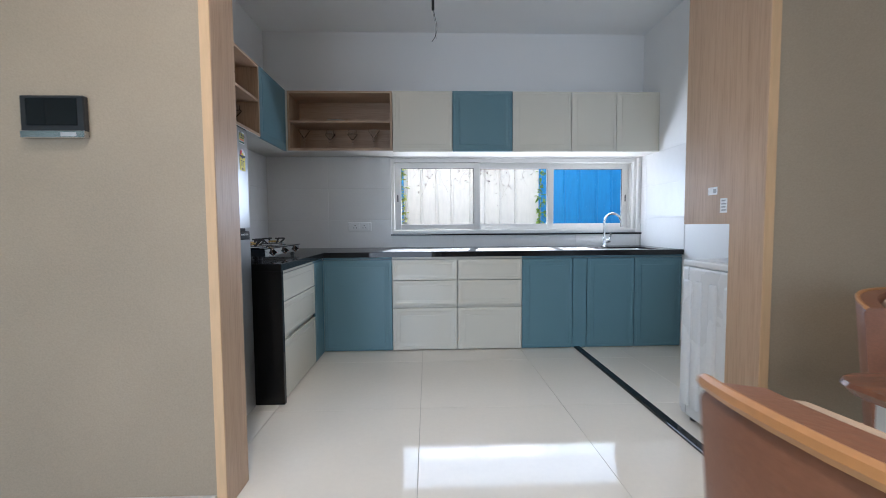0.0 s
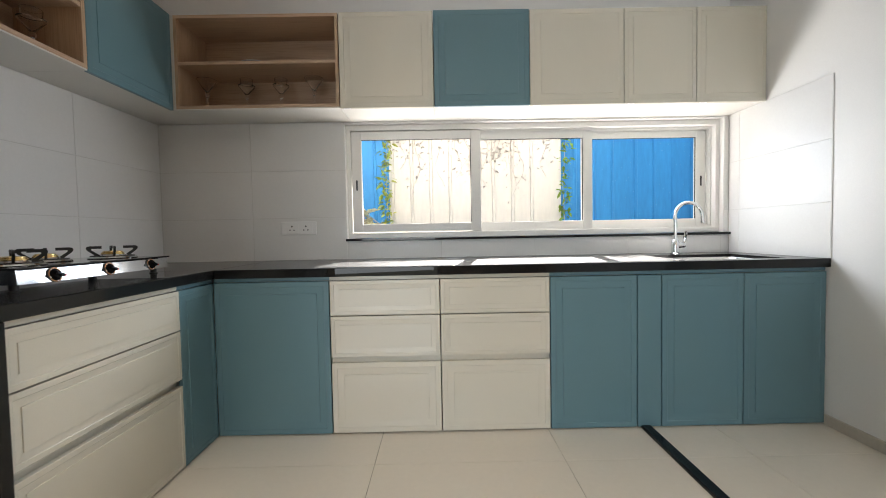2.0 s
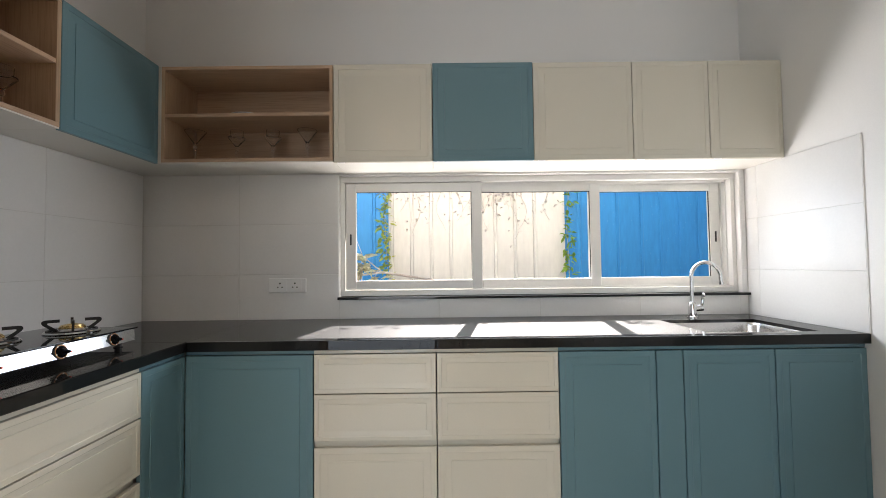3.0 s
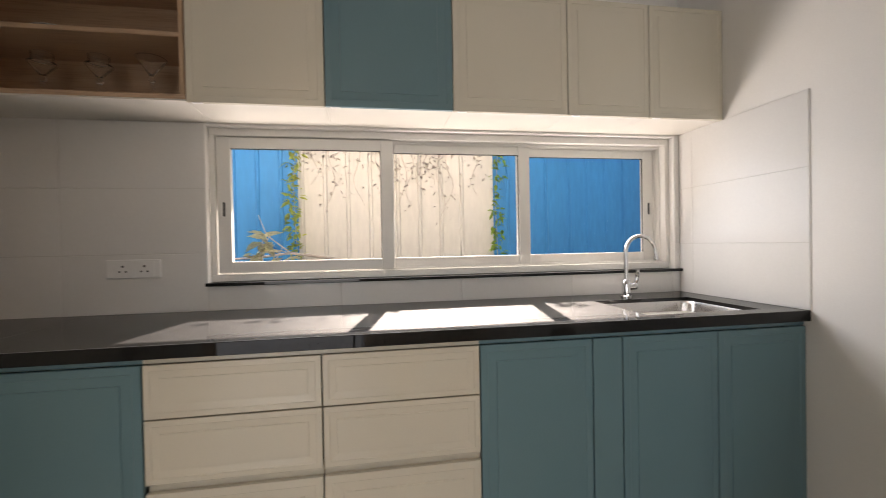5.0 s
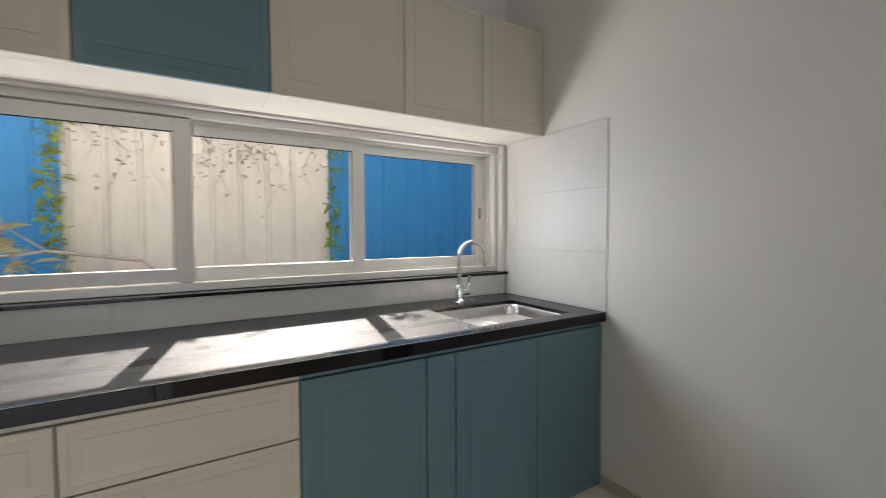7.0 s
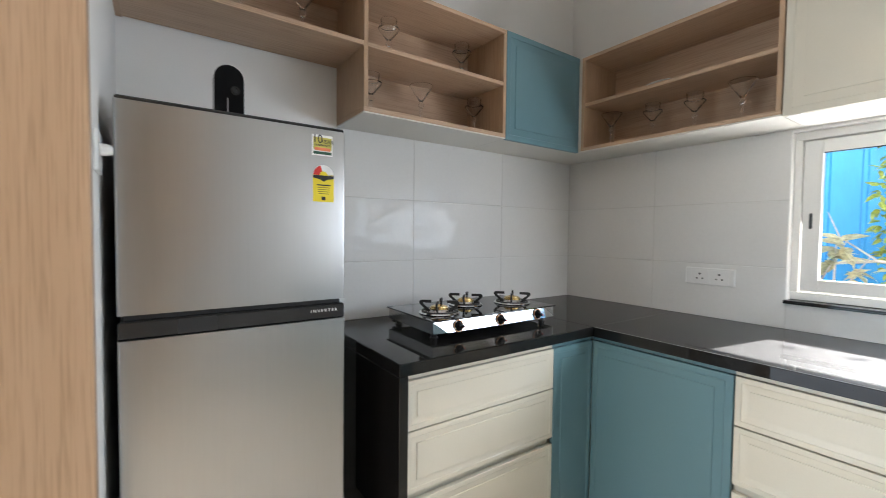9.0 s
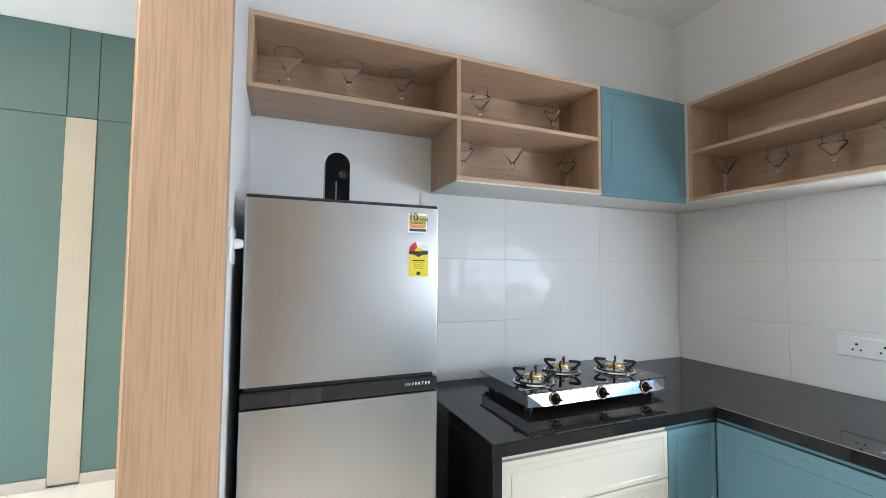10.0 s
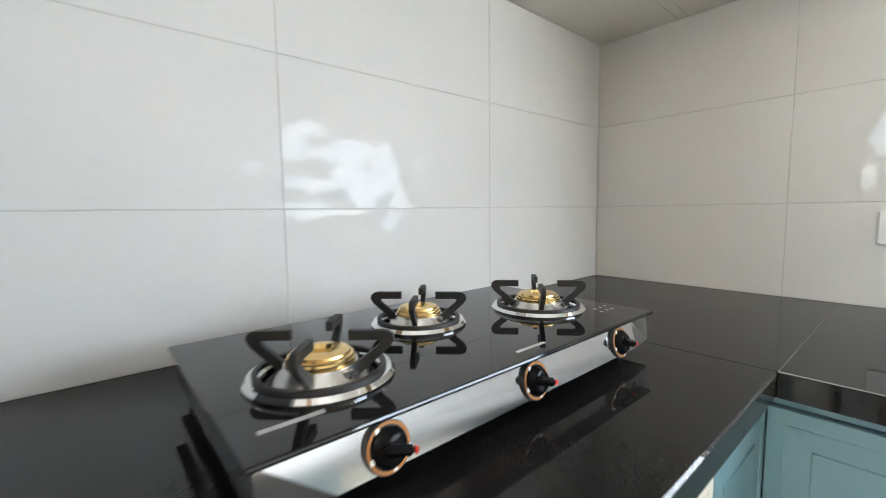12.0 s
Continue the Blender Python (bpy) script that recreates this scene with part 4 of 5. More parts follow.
burner(-0.302, 3.380, 0.079, 48)
burner(-0.400, 3.594, 0.074, 45)
burner(-0.330, 3.822, 0.082, 43)
for y in (3.384, 3.604, 3.826):
    at = pose(GX1 - 0.0005, y, 0.8555, 0, -12, 0)
    turn = at @ pose(0, 0, 0, 0, 90, 0)
    kn = part("knob", lathe([(0.0190, 0.002), (0.0190, 0.005), (0.0165, 0.008), (0.0140, 0.011), (0.0120, 0.012), (0.001, 0.012)], 24, m=turn), M_DEVICE, gs, "black control knob", smooth=True)
    part("dial", lathe([(0.0245, -0.004), (0.0245, 0.0015), (0.0235, 0.002), (0.001, 0.002)], 28, m=turn), M_BLACK, kn, "black dial plate")
    part("dial_ring", lathe([(0.0232, 0.0018), (0.0232, 0.0025), (0.0205, 0.0025), (0.0205, 0.0018)], 28, m=turn, closed=True), M_ORANGE, kn, "thin copper dial ring", smooth=True)
    grip = slab(0.006, -0.014, -0.0055, 0.020, 0.019, 0.0055, 0.004)
    grip.transform(at @ pose(0, 0, 0, -18, 0, 0))
    part("grip", grip, M_DEVICE, kn)
    tip = slab(0.010, 0.0185, -0.0035, 0.0195, 0.0225, 0.0035, 0.0015)
    tip.transform(at @ pose(0, 0, 0, -18, 0, 0))
    part("pointer", tip, M_RED, kn, "red pointer tip")
    for a in (120, 200, 280):
        pin = slab(0.002, -0.0025, -0.0025, 0.0034, 0.0025, 0.0025, 0.0006)
        pin.transform(at @ pose(0, 0.0200 * math.cos(radians(a)), 0.0200 * math.sin(radians(a))))
        part("dial_mark", pin, M_WHITEPRINT, kn)
part("lettering_bar", slab(GX1 - 0.030, 3.60, GZ, GX1 - 0.024, 3.66, GZ + 0.0003), M_GREYPRINT, gs, "grey printed maker's bar")
part("lettering_bar", slab(GX1 - 0.050, 3.285, GZ, GX1 - 0.043, 3.345, GZ + 0.0003), M_GREYPRINT, gs, "grey printed bar")
for k in range(6):
    part("lettering_bar", slab(-0.235 - 0.018 * (k % 2), 3.875 + 0.009 * k, GZ, -0.229 - 0.018 * (k % 2), 3.881 + 0.009 * k, GZ + 0.0003), M_GREYPRINT, gs, "grey printed mark")

# ---- double socket on the tiles ----
ds = thing("wall_socket", (0.171, YB - TT, 0.97), "white double three-pin wall socket on the tiles", "socket")
YT = YB - TT
part("plate", slab(0.060, YT - 0.010, 0.970, 0.284, YT, 1.056, 0.004), M_WHITEPL, ds)
for x in (0.088, 0.176):
    inner = part("module", slab(x, YT - 0.0115, 0.980, x + 0.082, YT - 0.010, 1.046, 0.001), M_WHITEPL, ds)
    for dx, dz, r in ((0.028, 0.022, 0.0042), (0.054, 0.022, 0.0042), (0.041, 0.045, 0.0052)):
        part("pin_hole", lathe([(r, 0), (r, 0.0008), (0.0005, 0.0008)], 12, m=pose(x + dx, YT - 0.0113, 0.980 + dz, 90, 0, 0)), M_DARKGAP, inner, "dark pin hole")

# ---- glassware ----
def glass_proto(name, profile, label):
    t = thing(name, (0, 0, 0), label, "glass", "drinking glasses on the open shelves")
    bm = lathe([(r * 1.06 if r > 0.009 else r, z * 1.34) for r, z in profile], 26)
    bmesh.ops.holes_fill(bm, edges=bm.edges)
    bmesh.ops.recalc_face_normals(bm, faces=bm.faces)
    part("bowl_and_stem", bm, M_CLEAR, t, smooth=True)
    return t


MARTINI = [(0.001, 0), (0.034, 0), (0.034, 0.0015), (0.010, 0.004), (0.0075, 0.010), (0.0068, 0.066), (0.012, 0.072), (0.012, 0.079), (0.0075, 0.084), (0.012, 0.092), (0.052, 0.140), (0.0495, 0.140), (0.009, 0.096), (0.001, 0.092)]
MARGARITA = [(0.001, 0), (0.034, 0), (0.034, 0.0015), (0.010, 0.004), (0.0075, 0.010), (0.0068, 0.056), (0.012, 0.062), (0.012, 0.067), (0.0075, 0.073), (0.012, 0.078), (0.043, 0.108), (0.044, 0.112), (0.033, 0.115), (0.032, 0.118), (0.034, 0.140), (0.0315, 0.140), (0.0295, 0.118), (0.031, 0.1125), (0.040, 0.1095), (0.009, 0.081), (0.001, 0.078)]
martini = glass_proto("martini_glass", MARTINI, "clear stemmed martini glass with a conical bowl")
margarita = glass_proto("margarita_glass", MARGARITA, "clear stemmed glass with a wide cone under a narrower rim")
Z_A, Z_B, Z_C = 1.935 + T, UZ0 + 0.006 + T, UZ0 + 0.006 + T
SPOTS_MARTINI = ((-0.55, 2.680, Z_A), (-0.55, 2.897, Z_A), (-0.55, 3.437, Z_B), (-0.288, 4.53, Z_C), (0.342, 4.53, Z_C))
SPOTS_MARGARITA = ((-0.55, 3.268, Z_A), (-0.55, 3.668, Z_A), (-0.55, 3.185, Z_B), (-0.55, 3.750, Z_B), (-0.055, 4.53, Z_C), (0.148, 4.53, Z_C))
martini.matrix_basis = Matrix.Translation((-0.55, 2.452, Z_A))
for k, p in enumerate(SPOTS_MARTINI):
    copy_thing(martini, pose(*p, 0, 0, 37 * k))
margarita.matrix_basis = Matrix.Translation(SPOTS_MARGARITA[0])
for k, p in enumerate(SPOTS_MARGARITA[1:]):
    copy_thing(margarita, pose(*p, 0, 0, 53 * k))
solid("plate", lathe([(0.055, 0), (0.058, 0.002), (0.075, 0.008), (0.102, 0.017), (0.101, 0.019), (0.072, 0.011), (0.05, 0.005), (0.001, 0.005)], 36, m=Matrix.Translation((0.012, 4.53, 1.930 + T))), M_PORCELAIN, "white porcelain plate lying on the oak shelf", "plate", smooth=True)

# ---- washing machine ----
WMX0, WMX1, WMY0, WMY1, WMT = 2.155, 2.800, 2.345, 2.782, 0.838
wm = thing("washing_machine", (2.45, 2.56, 0), "white front-loading washing machine against the partition", "washing machine")
part("body", slab(WMX0, WMY0, 0.03, WMX1, WMY1, WMT - 0.036, 0.012, segments=2), M_WHITEENAMEL, wm)
lid = part("top", slab(WMX0 + 0.001, WMY0, WMT - 0.035, WMX1 - 0.001, WMY1 + 0.004, WMT, 0.010, segments=2), M_WHITEPL, wm, "white plastic lid")
part("lid_panel", slab(WMX0 + 0.035, WMY0 + 0.02, WMT, WMX1 - 0.035, WMY1 - 0.045, WMT + 0.003, 0.0015), M_WHITEPL, lid)
# pressed ribs on the side
for y in (2.420, 2.525, 2.632, 2.710):
    o = slab(WMX0 - 0.013, y, 0.085, WMX0 + 0.012, y + 0.052, 0.735, 0.0115, segments=4)
    part("side_rib", o, M_WHITEENAMEL, wm, smooth=True)
part("seam", slab(WMX0 - 0.0008, WMY1 - 0.05, 0.04, WMX0 + 0.001, WMY1 - 0.047, 0.80), M_GREYPRINT, wm)
fp = part("front_panel", slab(WMX0 + 0.004, WMY1, 0.05, WMX1 - 0.004, WMY1 + 0.014, 0.80, 0.006, segments=2), M_WHITEPL, wm)
part("door_ring", lathe([(0.17, 0), (0.175, 0.015), (0.165, 0.03), (0.13, 0.032), (0.12, 0.02)], 36, m=pose(2.453, WMY1 + 0.014, 0.42, -90, 0, 0)), M_WHITEPL, fp, "white door ring", smooth=True)
part("door_glass", lathe([(0.12, 0), (0.118, 0.02), (0.08, 0.034), (0.001, 0.04)], 32, m=pose(2.453, WMY1 + 0.014, 0.42, -90, 0, 0)), M_HOBGLASS, fp, "dark door glass", smooth=True)
part("dial", lathe([(0.029, 0), (0.028, 0.022), (0.025, 0.026), (0.001, 0.026)], 26, m=pose(2.44, WMY1 + 0.014, 0.74, -90, 0, 0)), M_WHITEPL, fp, "white programme dial", smooth=True)
part("display", slab(2.52, WMY1 + 0.014, 0.72, 2.66, WMY1 + 0.0155, 0.765), M_BLACK, fp, "dark display strip")
part("drawer", slab(2.19, WMY1 + 0.014, 0.70, 2.37, WMY1 + 0.019, 0.78, 0.003), M_WHITEPL, fp, "detergent drawer front")
for x in (WMX0 + 0.05, WMX1 - 0.05):
    for y in (WMY0 + 0.05, WMY1 - 0.05):
        part("foot", lathe([(0.022, 0), (0.022, 0.012), (0.012, 0.014), (0.012, 0.034)], 14, m=Matrix.Translation((x, y, 0))), M_BLACK, wm, "black levelling foot")

# ---- bare lamp lead on the ceiling ----
pl = thing("lamp_lead", (0.87, 3.29, ZC), "bare ceiling lamp lead, two loose wires below a grey tube", "cable")
part("tube", tube([(0.87, 3.29, ZC), (0.87, 3.29, 2.335)], 0.0085, 12), M_FRIDGEBAND, pl, "grey conduit tube")
part("ceiling_cup", lathe([(0.03, -0.02), (0.034, 0.0)], 18, m=Matrix.Translation((0.87, 3.29, ZC))), M_WHITEPL, pl)
part("wire", tube([(0.873, 3.29, 2.34), (0.880, 3.29, 2.30), (0.892, 3.285, 2.25), (0.893, 3.285, 2.21), (0.880, 3.285, 2.17), (0.862, 3.285, 2.145)], 0.0021, 6), M_BLACK, pl, "thin dark wire")
part("wire", tube([(0.868, 3.29, 2.34), (0.876, 3.292, 2.29), (0.886, 3.29, 2.24), (0.884, 3.29, 2.20), (0.888, 3.288, 2.165)], 0.0021, 6), M_GREYPRINT, pl, "thin grey wire")

# ---- dining side ----
ic = thing("intercom", (-0.42, YP0, 1.32), "black video intercom with a silver lower edge", "intercom")
part("housing", slab(-0.527, YP0 - 0.022, 1.324, -0.318, YP0, 1.462, 0.004), M_BLACK, ic)
part("screen", slab(-0.505, YP0 - 0.0235, 1.362, -0.340, YP0 - 0.022, 1.452), M_HOBGLASS, ic, "dark glass screen")
part("trim", slab(-0.5275, YP0 - 0.0245, 1.322, -0.3175, YP0 - 0.004, 1.346, 0.002), M_SATIN, ic, "silver lower edge")
part("button_mark", slab(-0.395, YP0 - 0.0252, 1.326, -0.345, YP0 - 0.0244, 1.340), M_GREYPRINT, ic)


def tub_chair(height, label):
    """A dining chair with a curved upholstered back, facing +x, its back's outer side at x = 0."""
    t = thing("dining_chair", (0, 0, 0), label, "chair", "chairs round the table")
    def shell(x_off, r_out, thick, z0, z1, drop):
        bm = bmesh.new()
        rows = []
        n = 20
        for k in range(n + 1):
            a = radians(-62 + 124 * k / n)
            c, s = math.cos(a), math.sin(a)
            top = z1 - drop * (abs(a) / radians(62)) ** 3
            lean = 0.03
            ring = []
            for r, z in ((r_out, z0), (r_out + lean * 0.5, (z0 + top) / 2), (r_out + lean, top - 0.012), (r_out + lean - 0.006, top), (r_out + lean - thick + 0.006, top), (r_out + lean - thick, top - 0.012), (r_out - thick, z0)):
                ring.append(bm.verts.new((x_off + r_out - r * c, -r * s, z)))
            rows.append(ring)
        for a, b in zip(rows, rows[1:]):
            for i in range(7):
                bm.faces.new((a[i], a[(i + 1) % 7], b[(i + 1) % 7], b[i]))
        bm.faces.new(rows[0][::-1])
        bm.faces.new(rows[-1])
        return bm
    back = part("backrest", shell(0.03, 0.27, 0.045, 0.44, height, 0.02), M_LEATHER, t, "brown leather back", smooth=True)
    pts = []
    for k in range(21):
        a = radians(-62 + 124 * k / 20)
        r = 0.27 + 0.027
        pts.append((0.03 + 0.27 - r * math.cos(a), -r * math.sin(a), height - 0.02 * (abs(a) / radians(62)) ** 3))
    part("piping", tube(pts, 0.0055, 8), M_PIPING, back, "tan piping along the top edge", smooth=True)
    part("inner_pad", shell(0.078, 0.222, 0.02, 0.45, height - 0.006, 0.02), M_TAN, back, "tan upholstered inner pad", smooth=True)
    part("seat", slab(0.06, -0.22, 0.40, 0.50, 0.22, 0.475, 0.025, segments=3), M_TAN, t, "tan upholstered seat", smooth=True)
    for x, y in ((0.10, -0.18), (0.10, 0.18), (0.46, -0.18), (0.46, 0.18)):
        part("leg", tube([(x, y, 0.41), (x + (0.02 if x > 0.3 else -0.03), y * 1.08, 0.0)], [0.016, 0.010], 10), M_BLACK, t, "slim dark leg")
    return t


ch = tub_chair(0.925, "brown leather dining chair with tan piping on its curved back")
ch.matrix_basis = pose(1.058, 0.672, 0, 0, 0, 37)
ch2 = tub_chair(0.83, "brown leather dining chair pushed in at the table's end")
ch2.matrix_basis = pose(2.17, 1.82, 0, 0, 0, -90)
dt = thing("dining_table", (2.0, 0.8, 0), "dining table with a dark walnut top and white legs", "table")
TX0, TX1, TY0, TY1 = 1.57, 2.45, 0.05, 1.43
bm = bmesh.new()
lo = [bm.verts.new(c) for c in rounded(TX0 + 0.012, TY0 + 0.012, TX1 - 0.012, TY1 - 0.012, 0.05, 0.712)]
mi = [bm.verts.new(c) for c in rounded(TX0, TY0, TX1, TY1, 0.06, 0.727)]
hi = [bm.verts.new(c) for c in rounded(TX0 + 0.003, TY0 + 0.003, TX1 - 0.003, TY1 - 0.003, 0.06, 0.735)]
for a, b in ((lo, mi), (mi, hi)):
    for k in range(len(a)):
        bm.faces.new((a[k], a[(k + 1) % len(a)], b[(k + 1) % len(a)], b[k]))
bm.faces.new(lo[::-1])
bm.faces.new(hi)
part("tabletop", bm, M_TABLE, dt, "dark walnut top")
part("apron", slab(TX0 + 0.05, TY0 + 0.05, 0.65, TX1 - 0.05, TY1 - 0.05, 0.712, 0.004), M_WHITEPL, dt, "white apron")
for x in (TX0 + 0.08, TX1 - 0.08):
    for y in (TY0 + 0.08, TY1 - 0.08):
        part("leg", tube([(x, y, 0.65), (x, y, 0.0)], [0.028, 0.018], 14), M_WHITEPL, dt, "white tapered leg")
bk = slab(-0.08, -0.05, 0.7355, 0.08, 0.05, 0.745, 0.003)
bk.transform(pose(1.72, 1.31, 0, 0, 0, -25))
solid("napkin", bk, M_PORCELAIN, "folded white napkin lying on the walnut table", "napkin")
# unseen lamps, added to brighten the kitchen floor and the dining side
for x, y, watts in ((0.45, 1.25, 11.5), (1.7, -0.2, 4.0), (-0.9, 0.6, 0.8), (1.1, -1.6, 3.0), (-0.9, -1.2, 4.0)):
    dl = thing("ceiling_light", (x, y, ZC), "unseen round warm recessed ceiling light, added as fill", "lamp", "ceiling lights of the dining side")
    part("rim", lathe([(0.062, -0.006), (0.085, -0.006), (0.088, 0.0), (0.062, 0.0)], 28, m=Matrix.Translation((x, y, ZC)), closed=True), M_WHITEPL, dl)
    part("diffuser", lathe([(0.060, -0.004), (0.060, -0.001)], 28, m=Matrix.Translation((x, y, ZC))), M_WARM, dl, "glowing warm disc of the added ceiling light")
    spot = bpy.data.lights.new("fill_spot", "SPOT")
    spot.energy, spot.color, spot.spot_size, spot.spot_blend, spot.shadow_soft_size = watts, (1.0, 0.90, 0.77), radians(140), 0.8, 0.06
    new("fill_spot", spot).matrix_world = look((x, y, ZC - 0.02), (x, y, 0))

# ---- outside ----
structure("ground", slab(-150, YB + 0.23, -0.4, 150, 400, -0.2), M_SOIL, "dry soil outside the window", "ground")


def sheets(name, x0, x1, y, z1, mat, label, pitch=0.235):
    """A fence of ribbed metal sheets on rails."""
    t = thing(name, ((x0 + x1) / 2, y, -0.2), label, "fence")
    x = x0
    while x < x1 - 0.05:
        w = min(1.0, x1 - x)
        bm = bmesh.new()
        line = [(x, 0.0)]
        k = x + 0.02
        while k < x + w - 0.10:
            line += [(k, 0.0), (k + 0.010, -0.018), (k + 0.034, -0.018), (k + 0.044, 0.0)]
            k += pitch
        line.append((x + w, 0.0))
        tilt = 0.008 * math.sin(7.3 * x)
        lay = []
        for back in (0.0, 0.004):
            lay.append([bm.verts.new((px, y + py + tilt + back, -0.2)) for px, py in line])
            lay.append([bm.verts.new((px, y + py + tilt * 0.3 + back, z1 + 0.02 * math.sin(5 * x))) for px, py in line])
        a, b, c, d = lay
        for i in range(len(a) - 1):
            bm.faces.new((a[i], a[i + 1], b[i + 1], b[i]))
            bm.faces.new((c[i + 1], c[i], d[i], d[i + 1]))
            bm.faces.new((b[i], b[i + 1], d[i + 1], d[i]))
            bm.faces.new((c[i], c[i + 1], a[i + 1], a[i]))
        bm.faces.new((a[0], b[0], d[0], c[0]))
        bm.faces.new((b[-1], a[-1], c[-1], d[-1]))
        part("sheet", bm, mat, t)
        x += 1.0
    for z in (0.3, z1 - 0.4):
        part("rail", slab(x0, y + 0.06, z, x1, y + 0.10, z + 0.05), M_STEM, t)
    return t


FZ = 2.50
sheets("metal_fence", 0.46, 2.57, 7.15, FZ, M_FENCE_CREAM, "cream ribbed metal fence sheets overgrown with dry vine")
sheets("metal_fence", -8.47, 0.53, 7.22, FZ + 0.02, M_FENCE_BLUE, "bright blue ribbed metal fence sheets")
sheets("metal_fence", 2.50, 11.0, 7.25, FZ + 0.02, M_FENCE_BLUE, "bright blue ribbed metal fence sheets")


def leaf(bm, place, size, yaw, pitch, roll):
    m = Matrix.Translation(place) @ Euler((pitch, roll, yaw)).to_matrix().to_4x4()
    mid = [(0, 0, 0), (0.35, 0, 0.05), (0.7, 0, 0.04), (1.0, 0, -0.05)]
    left = [(0.3, 0.2, 0.09), (0.65, 0.16, 0.07)]
    right = [(0.3, -0.2, 0.09), (0.65, -0.16, 0.07)]
    v = [bm.verts.new(m @ (size * Vector(c))) for c in mid + left + right]
    for f in ((0, 1, 4), (4, 1, 2, 5), (5, 2, 3), (0, 6, 1), (6, 7, 2, 1), (7, 3, 2)):
        bm.faces.new([v[i] for i in f])


def vine(name, x, y, z0, z1, leaves, mat, size, spread, label):
    t = thing(name, (x, y, z0), label, "plant")
    rnd = random.Random(int(x * 1000) + leaves)
    pts = []
    n = 14
    for k in range(n + 1):
        pts.append((x + spread * 0.5 * math.sin(0.75 * k + 9 * x) * (k / n), y + 0.02 * math.sin(2.3 * k), z0 + (z1 - z0) * k / n))
    part("stem", tube(pts, [0.006 - 0.004 * k / n for k in range(n + 1)], 6), M_STEM, t)
    bm = bmesh.new()
    for k in range(leaves):
        p = Vector(pts[min(rnd.randrange(0, n + 1), rnd.randrange(0, n + 1))] if z1 < z0 else pts[rnd.randrange(1, n + 1)]) + Vector((rnd.uniform(-spread, spread), rnd.uniform(-0.08, 0.01), rnd.uniform(-0.12, 0.12)))
        leaf(bm, p, size * rnd.uniform(0.6, 1.3), rnd.uniform(0, 6.3), rnd.uniform(-0.9, 0.9), rnd.uniform(-0.6, 1.2))
    tagged(part("leaves", bm, mat, t), kind="stuff")
    return t


vine("climbing_vine", 0.45, 7.06, -0.2, 2.5, 340, M_YELLOWLEAF, 0.085, 0.055, "green climbing vine on the fence seam")
vine("climbing_vine", 2.60, 7.1, -0.2, 2.5, 260, M_LEAF, 0.085, 0.055, "green climbing vine between the fence sheets")
for k, x in enumerate((0.62, 0.80, 1.08, 1.30, 1.40, 1.56, 1.64, 1.74, 1.84, 1.96, 2.06, 2.36)):
    vine("dry_vine", x, 7.115, FZ + 0.02, FZ - 0.75 - 0.45 * ((k * 7) % 4) / 4, 60 + (k * 5) % 24, M_DRYLEAF, 0.055, 0.13, "dry brown vine hanging over the fence")


def shrub(x, y, z0, label):
    t = thing("shrub", (x, y, z0), label, "plant")
    rnd = random.Random(5)
    for k in range(6):
        top = Vector((x + rnd.uniform(-0.35, 0.55), y + rnd.uniform(-0.25, 0.25), rnd.uniform(0.95, 1.30)))
        midp = Vector((x, y, z0)).lerp(top, 0.6) + Vector((rnd.uniform(-0.1, 0.1), 0, 0.15))
        b = part("branch", tube([(x, y, z0), midp, top], [0.012, 0.008, 0.003], 6), M_STEM, t)
        bm = bmesh.new()
        for j in range(11):
            f = rnd.uniform(0.45, 1.0)
            p = midp.lerp(top, f) + Vector((rnd.uniform(-0.07, 0.07), rnd.uniform(-0.07, 0.07), rnd.uniform(-0.05, 0.05)))
            leaf(bm, p, rnd.uniform(0.13, 0.22), rnd.uniform(0, 6.3), rnd.uniform(-0.6, 0.6), rnd.uniform(-0.3, 0.8))
        tagged(part("leaves", bm, M_PALELEAF, t), kind="stuff")
    return t


shrub(0.06, 6.35, -0.2, "pale yellow-green leafy shrub growing by the fence")
stick = thing("fallen_branch", (0.4, 6.9, -0.2), "bare grey branch leaning before the fence", "branch")
part("stem", tube([(-0.75, 6.9, 0.98), (0.1, 6.9, 1.0), (0.42, 6.9, 1.04), (0.98, 6.9, 0.95), (1.5, 6.92, 0.5), (1.9, 6.95, -0.2)], [0.008, 0.011, 0.013, 0.014, 0.016, 0.018], 8), M_STEM, stick)
part("twig", tube([(0.42, 6.9, 1.04), (0.2, 6.9, 1.22), (0.12, 6.92, 1.42)], [0.008, 0.006, 0.003], 6), M_STEM, stick)



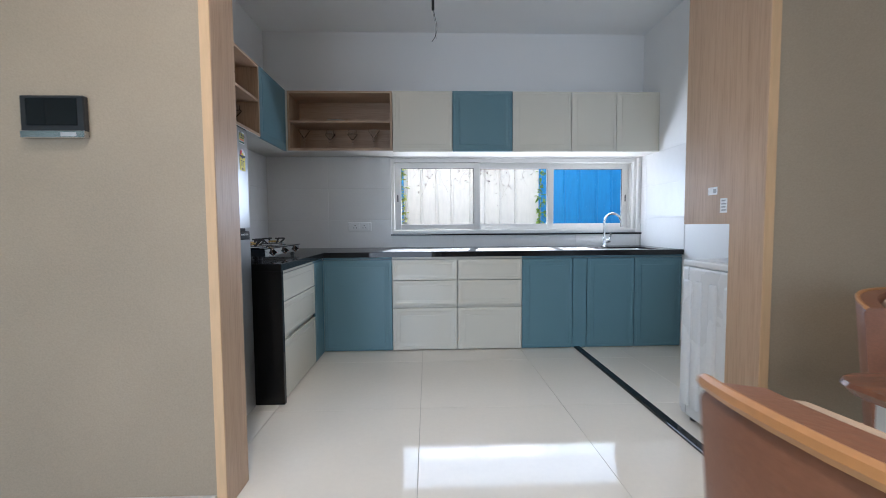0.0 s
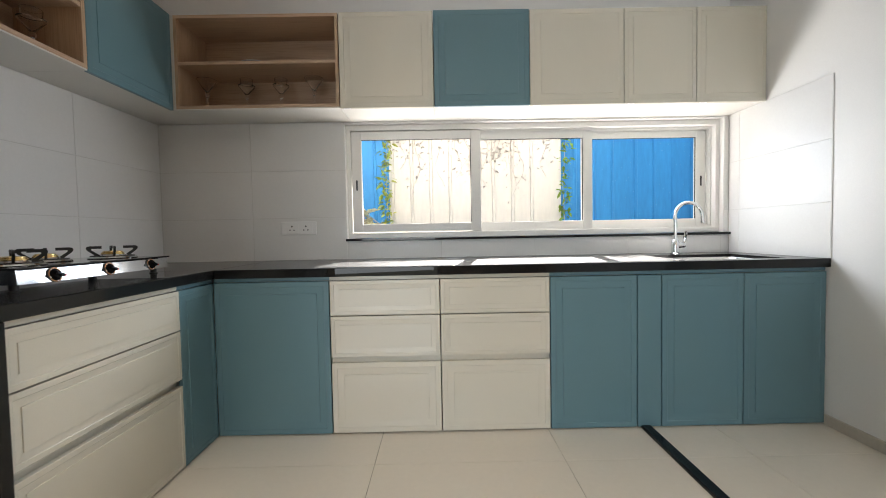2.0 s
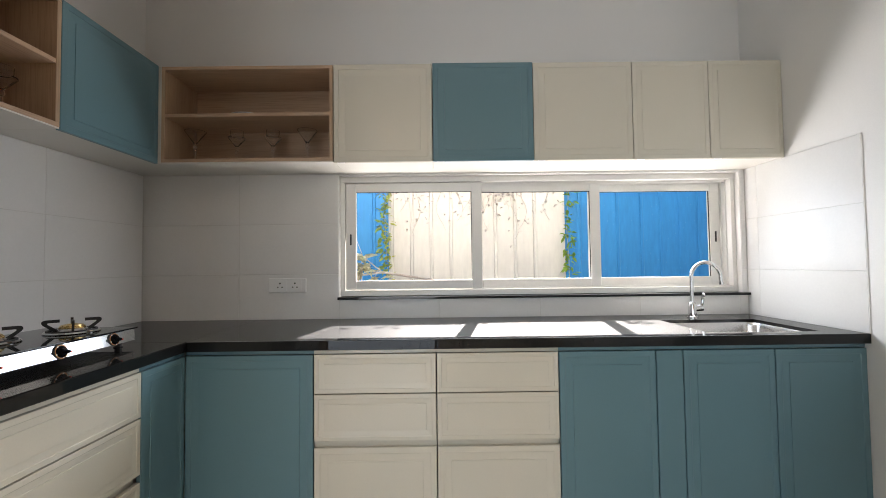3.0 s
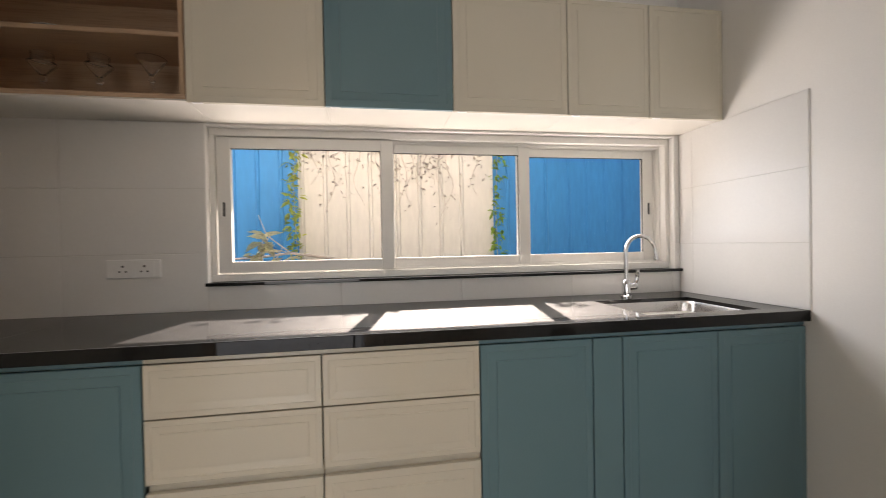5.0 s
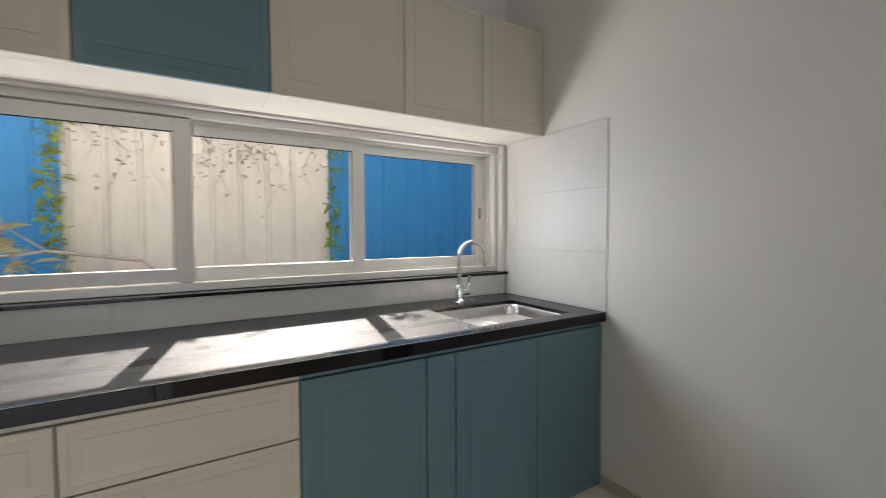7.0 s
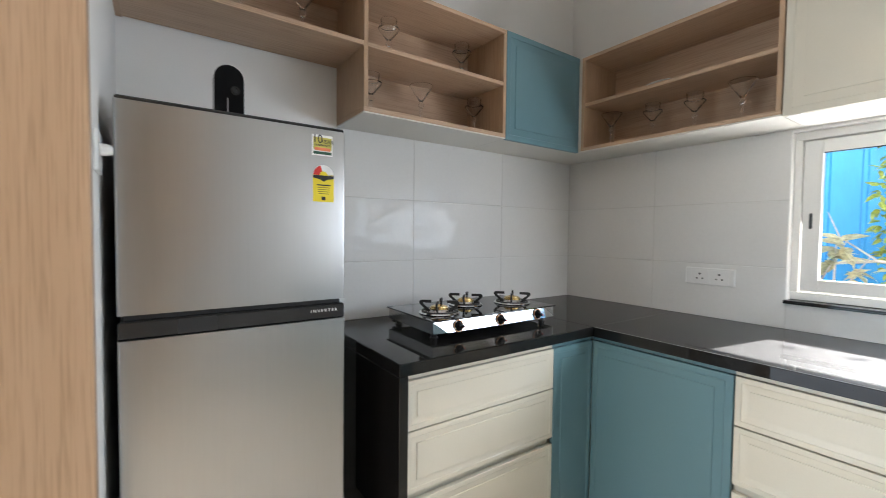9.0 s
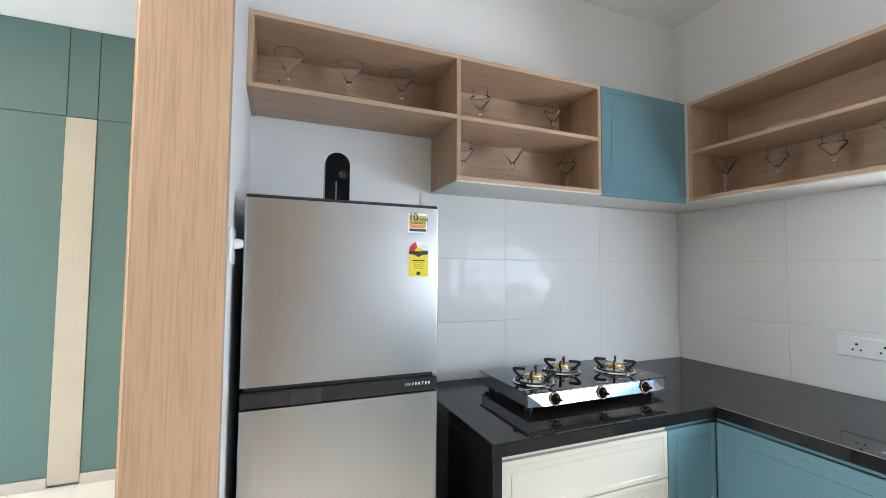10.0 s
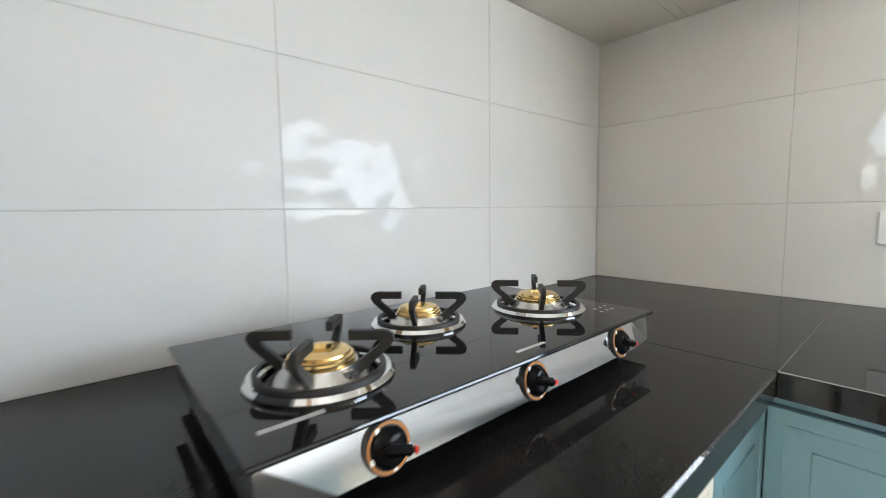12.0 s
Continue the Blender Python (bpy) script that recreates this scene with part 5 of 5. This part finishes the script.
def leafy_tree(x, y, z0, tips, seed, label):
    """A slim tree behind the fence: leaning stem, limbs to the given tips, drooping clumps of narrow leaves."""
    t = thing("tree", (x, y, z0), label, "tree")
    rnd = random.Random(seed)
    fork = Vector((x + 0.05, y, 1.7))
    part("trunk", tube([(x, y, z0), (x + 0.03, y + 0.02, 0.8), fork], [0.05, 0.042, 0.03], 10), M_STEM, t)
    for tx, tz in tips:
        tip = Vector((tx, y + rnd.uniform(-0.15, 0.25), tz))
        bow = fork.lerp(tip, 0.55) + Vector((0, 0, 0.18))
        limb = part("limb", tube([fork, bow, tip], [0.022, 0.014, 0.004], 7), M_STEM, t)
        bm = bmesh.new()
        for k in range(70):
            p = bow.lerp(tip, rnd.uniform(0.1, 1.15)) + Vector((rnd.gauss(0, 0.13), rnd.gauss(0, 0.12), rnd.gauss(-0.03, 0.13)))
            leaf(bm, p, rnd.uniform(0.10, 0.20), rnd.uniform(0, 6.3), rnd.uniform(-0.7, 0.7), rnd.uniform(-0.2, 1.1))
        tagged(part("leaves", bm, M_LEAF, limb), kind="stuff")
    return t


leafy_tree(0.25, 7.75, -0.2, ((0.42, 2.75), (0.05, 3.1), (0.55, 3.15), (-0.35, 2.8)), 3, "green leafy tree rising behind the blue fence")
leafy_tree(3.45, 7.75, -0.2, ((3.2, 2.65), (3.25, 3.0), (3.35, 3.3), (3.7, 2.9), (4.0, 3.2), (4.3, 2.75), (3.4, 2.7)), 8, "broad green leafy tree rising behind the blue fence")

# ---- floor tiles ----
TS = 0.8035
XG, YG = 0.778, 2.945
tile_mesh = {}
for i in range(-4, 5):
    for j in range(-8, 3):
        x0, y0 = XG + i * TS, YG + j * TS
        x1, y1 = x0 + TS - 0.002, y0 + TS - 0.002
        x0, x1 = max(x0, DXL), min(x1, DXR)
        y0, y1 = max(y0, DYS), min(y1, YB)
        if y0 >= YP1 - 0.02:
            x0, x1 = max(x0, XL), min(x1, XR)
        if x1 - x0 < 0.02 or y1 - y0 < 0.02:
            continue
        key = (round(x1 - x0, 3), round(y1 - y0, 3))
        if key not in tile_mesh:
            w, d = key
            tile_mesh[key] = mesh_of("tile", slab(0, 0, -0.02, w, d, 0.0, 0.0008), M_FLOOR)
        ob = new("tile", tile_mesh[key])
        ob.parent = floor
        ob.matrix_basis = Matrix.Translation((x0, y0, 0))
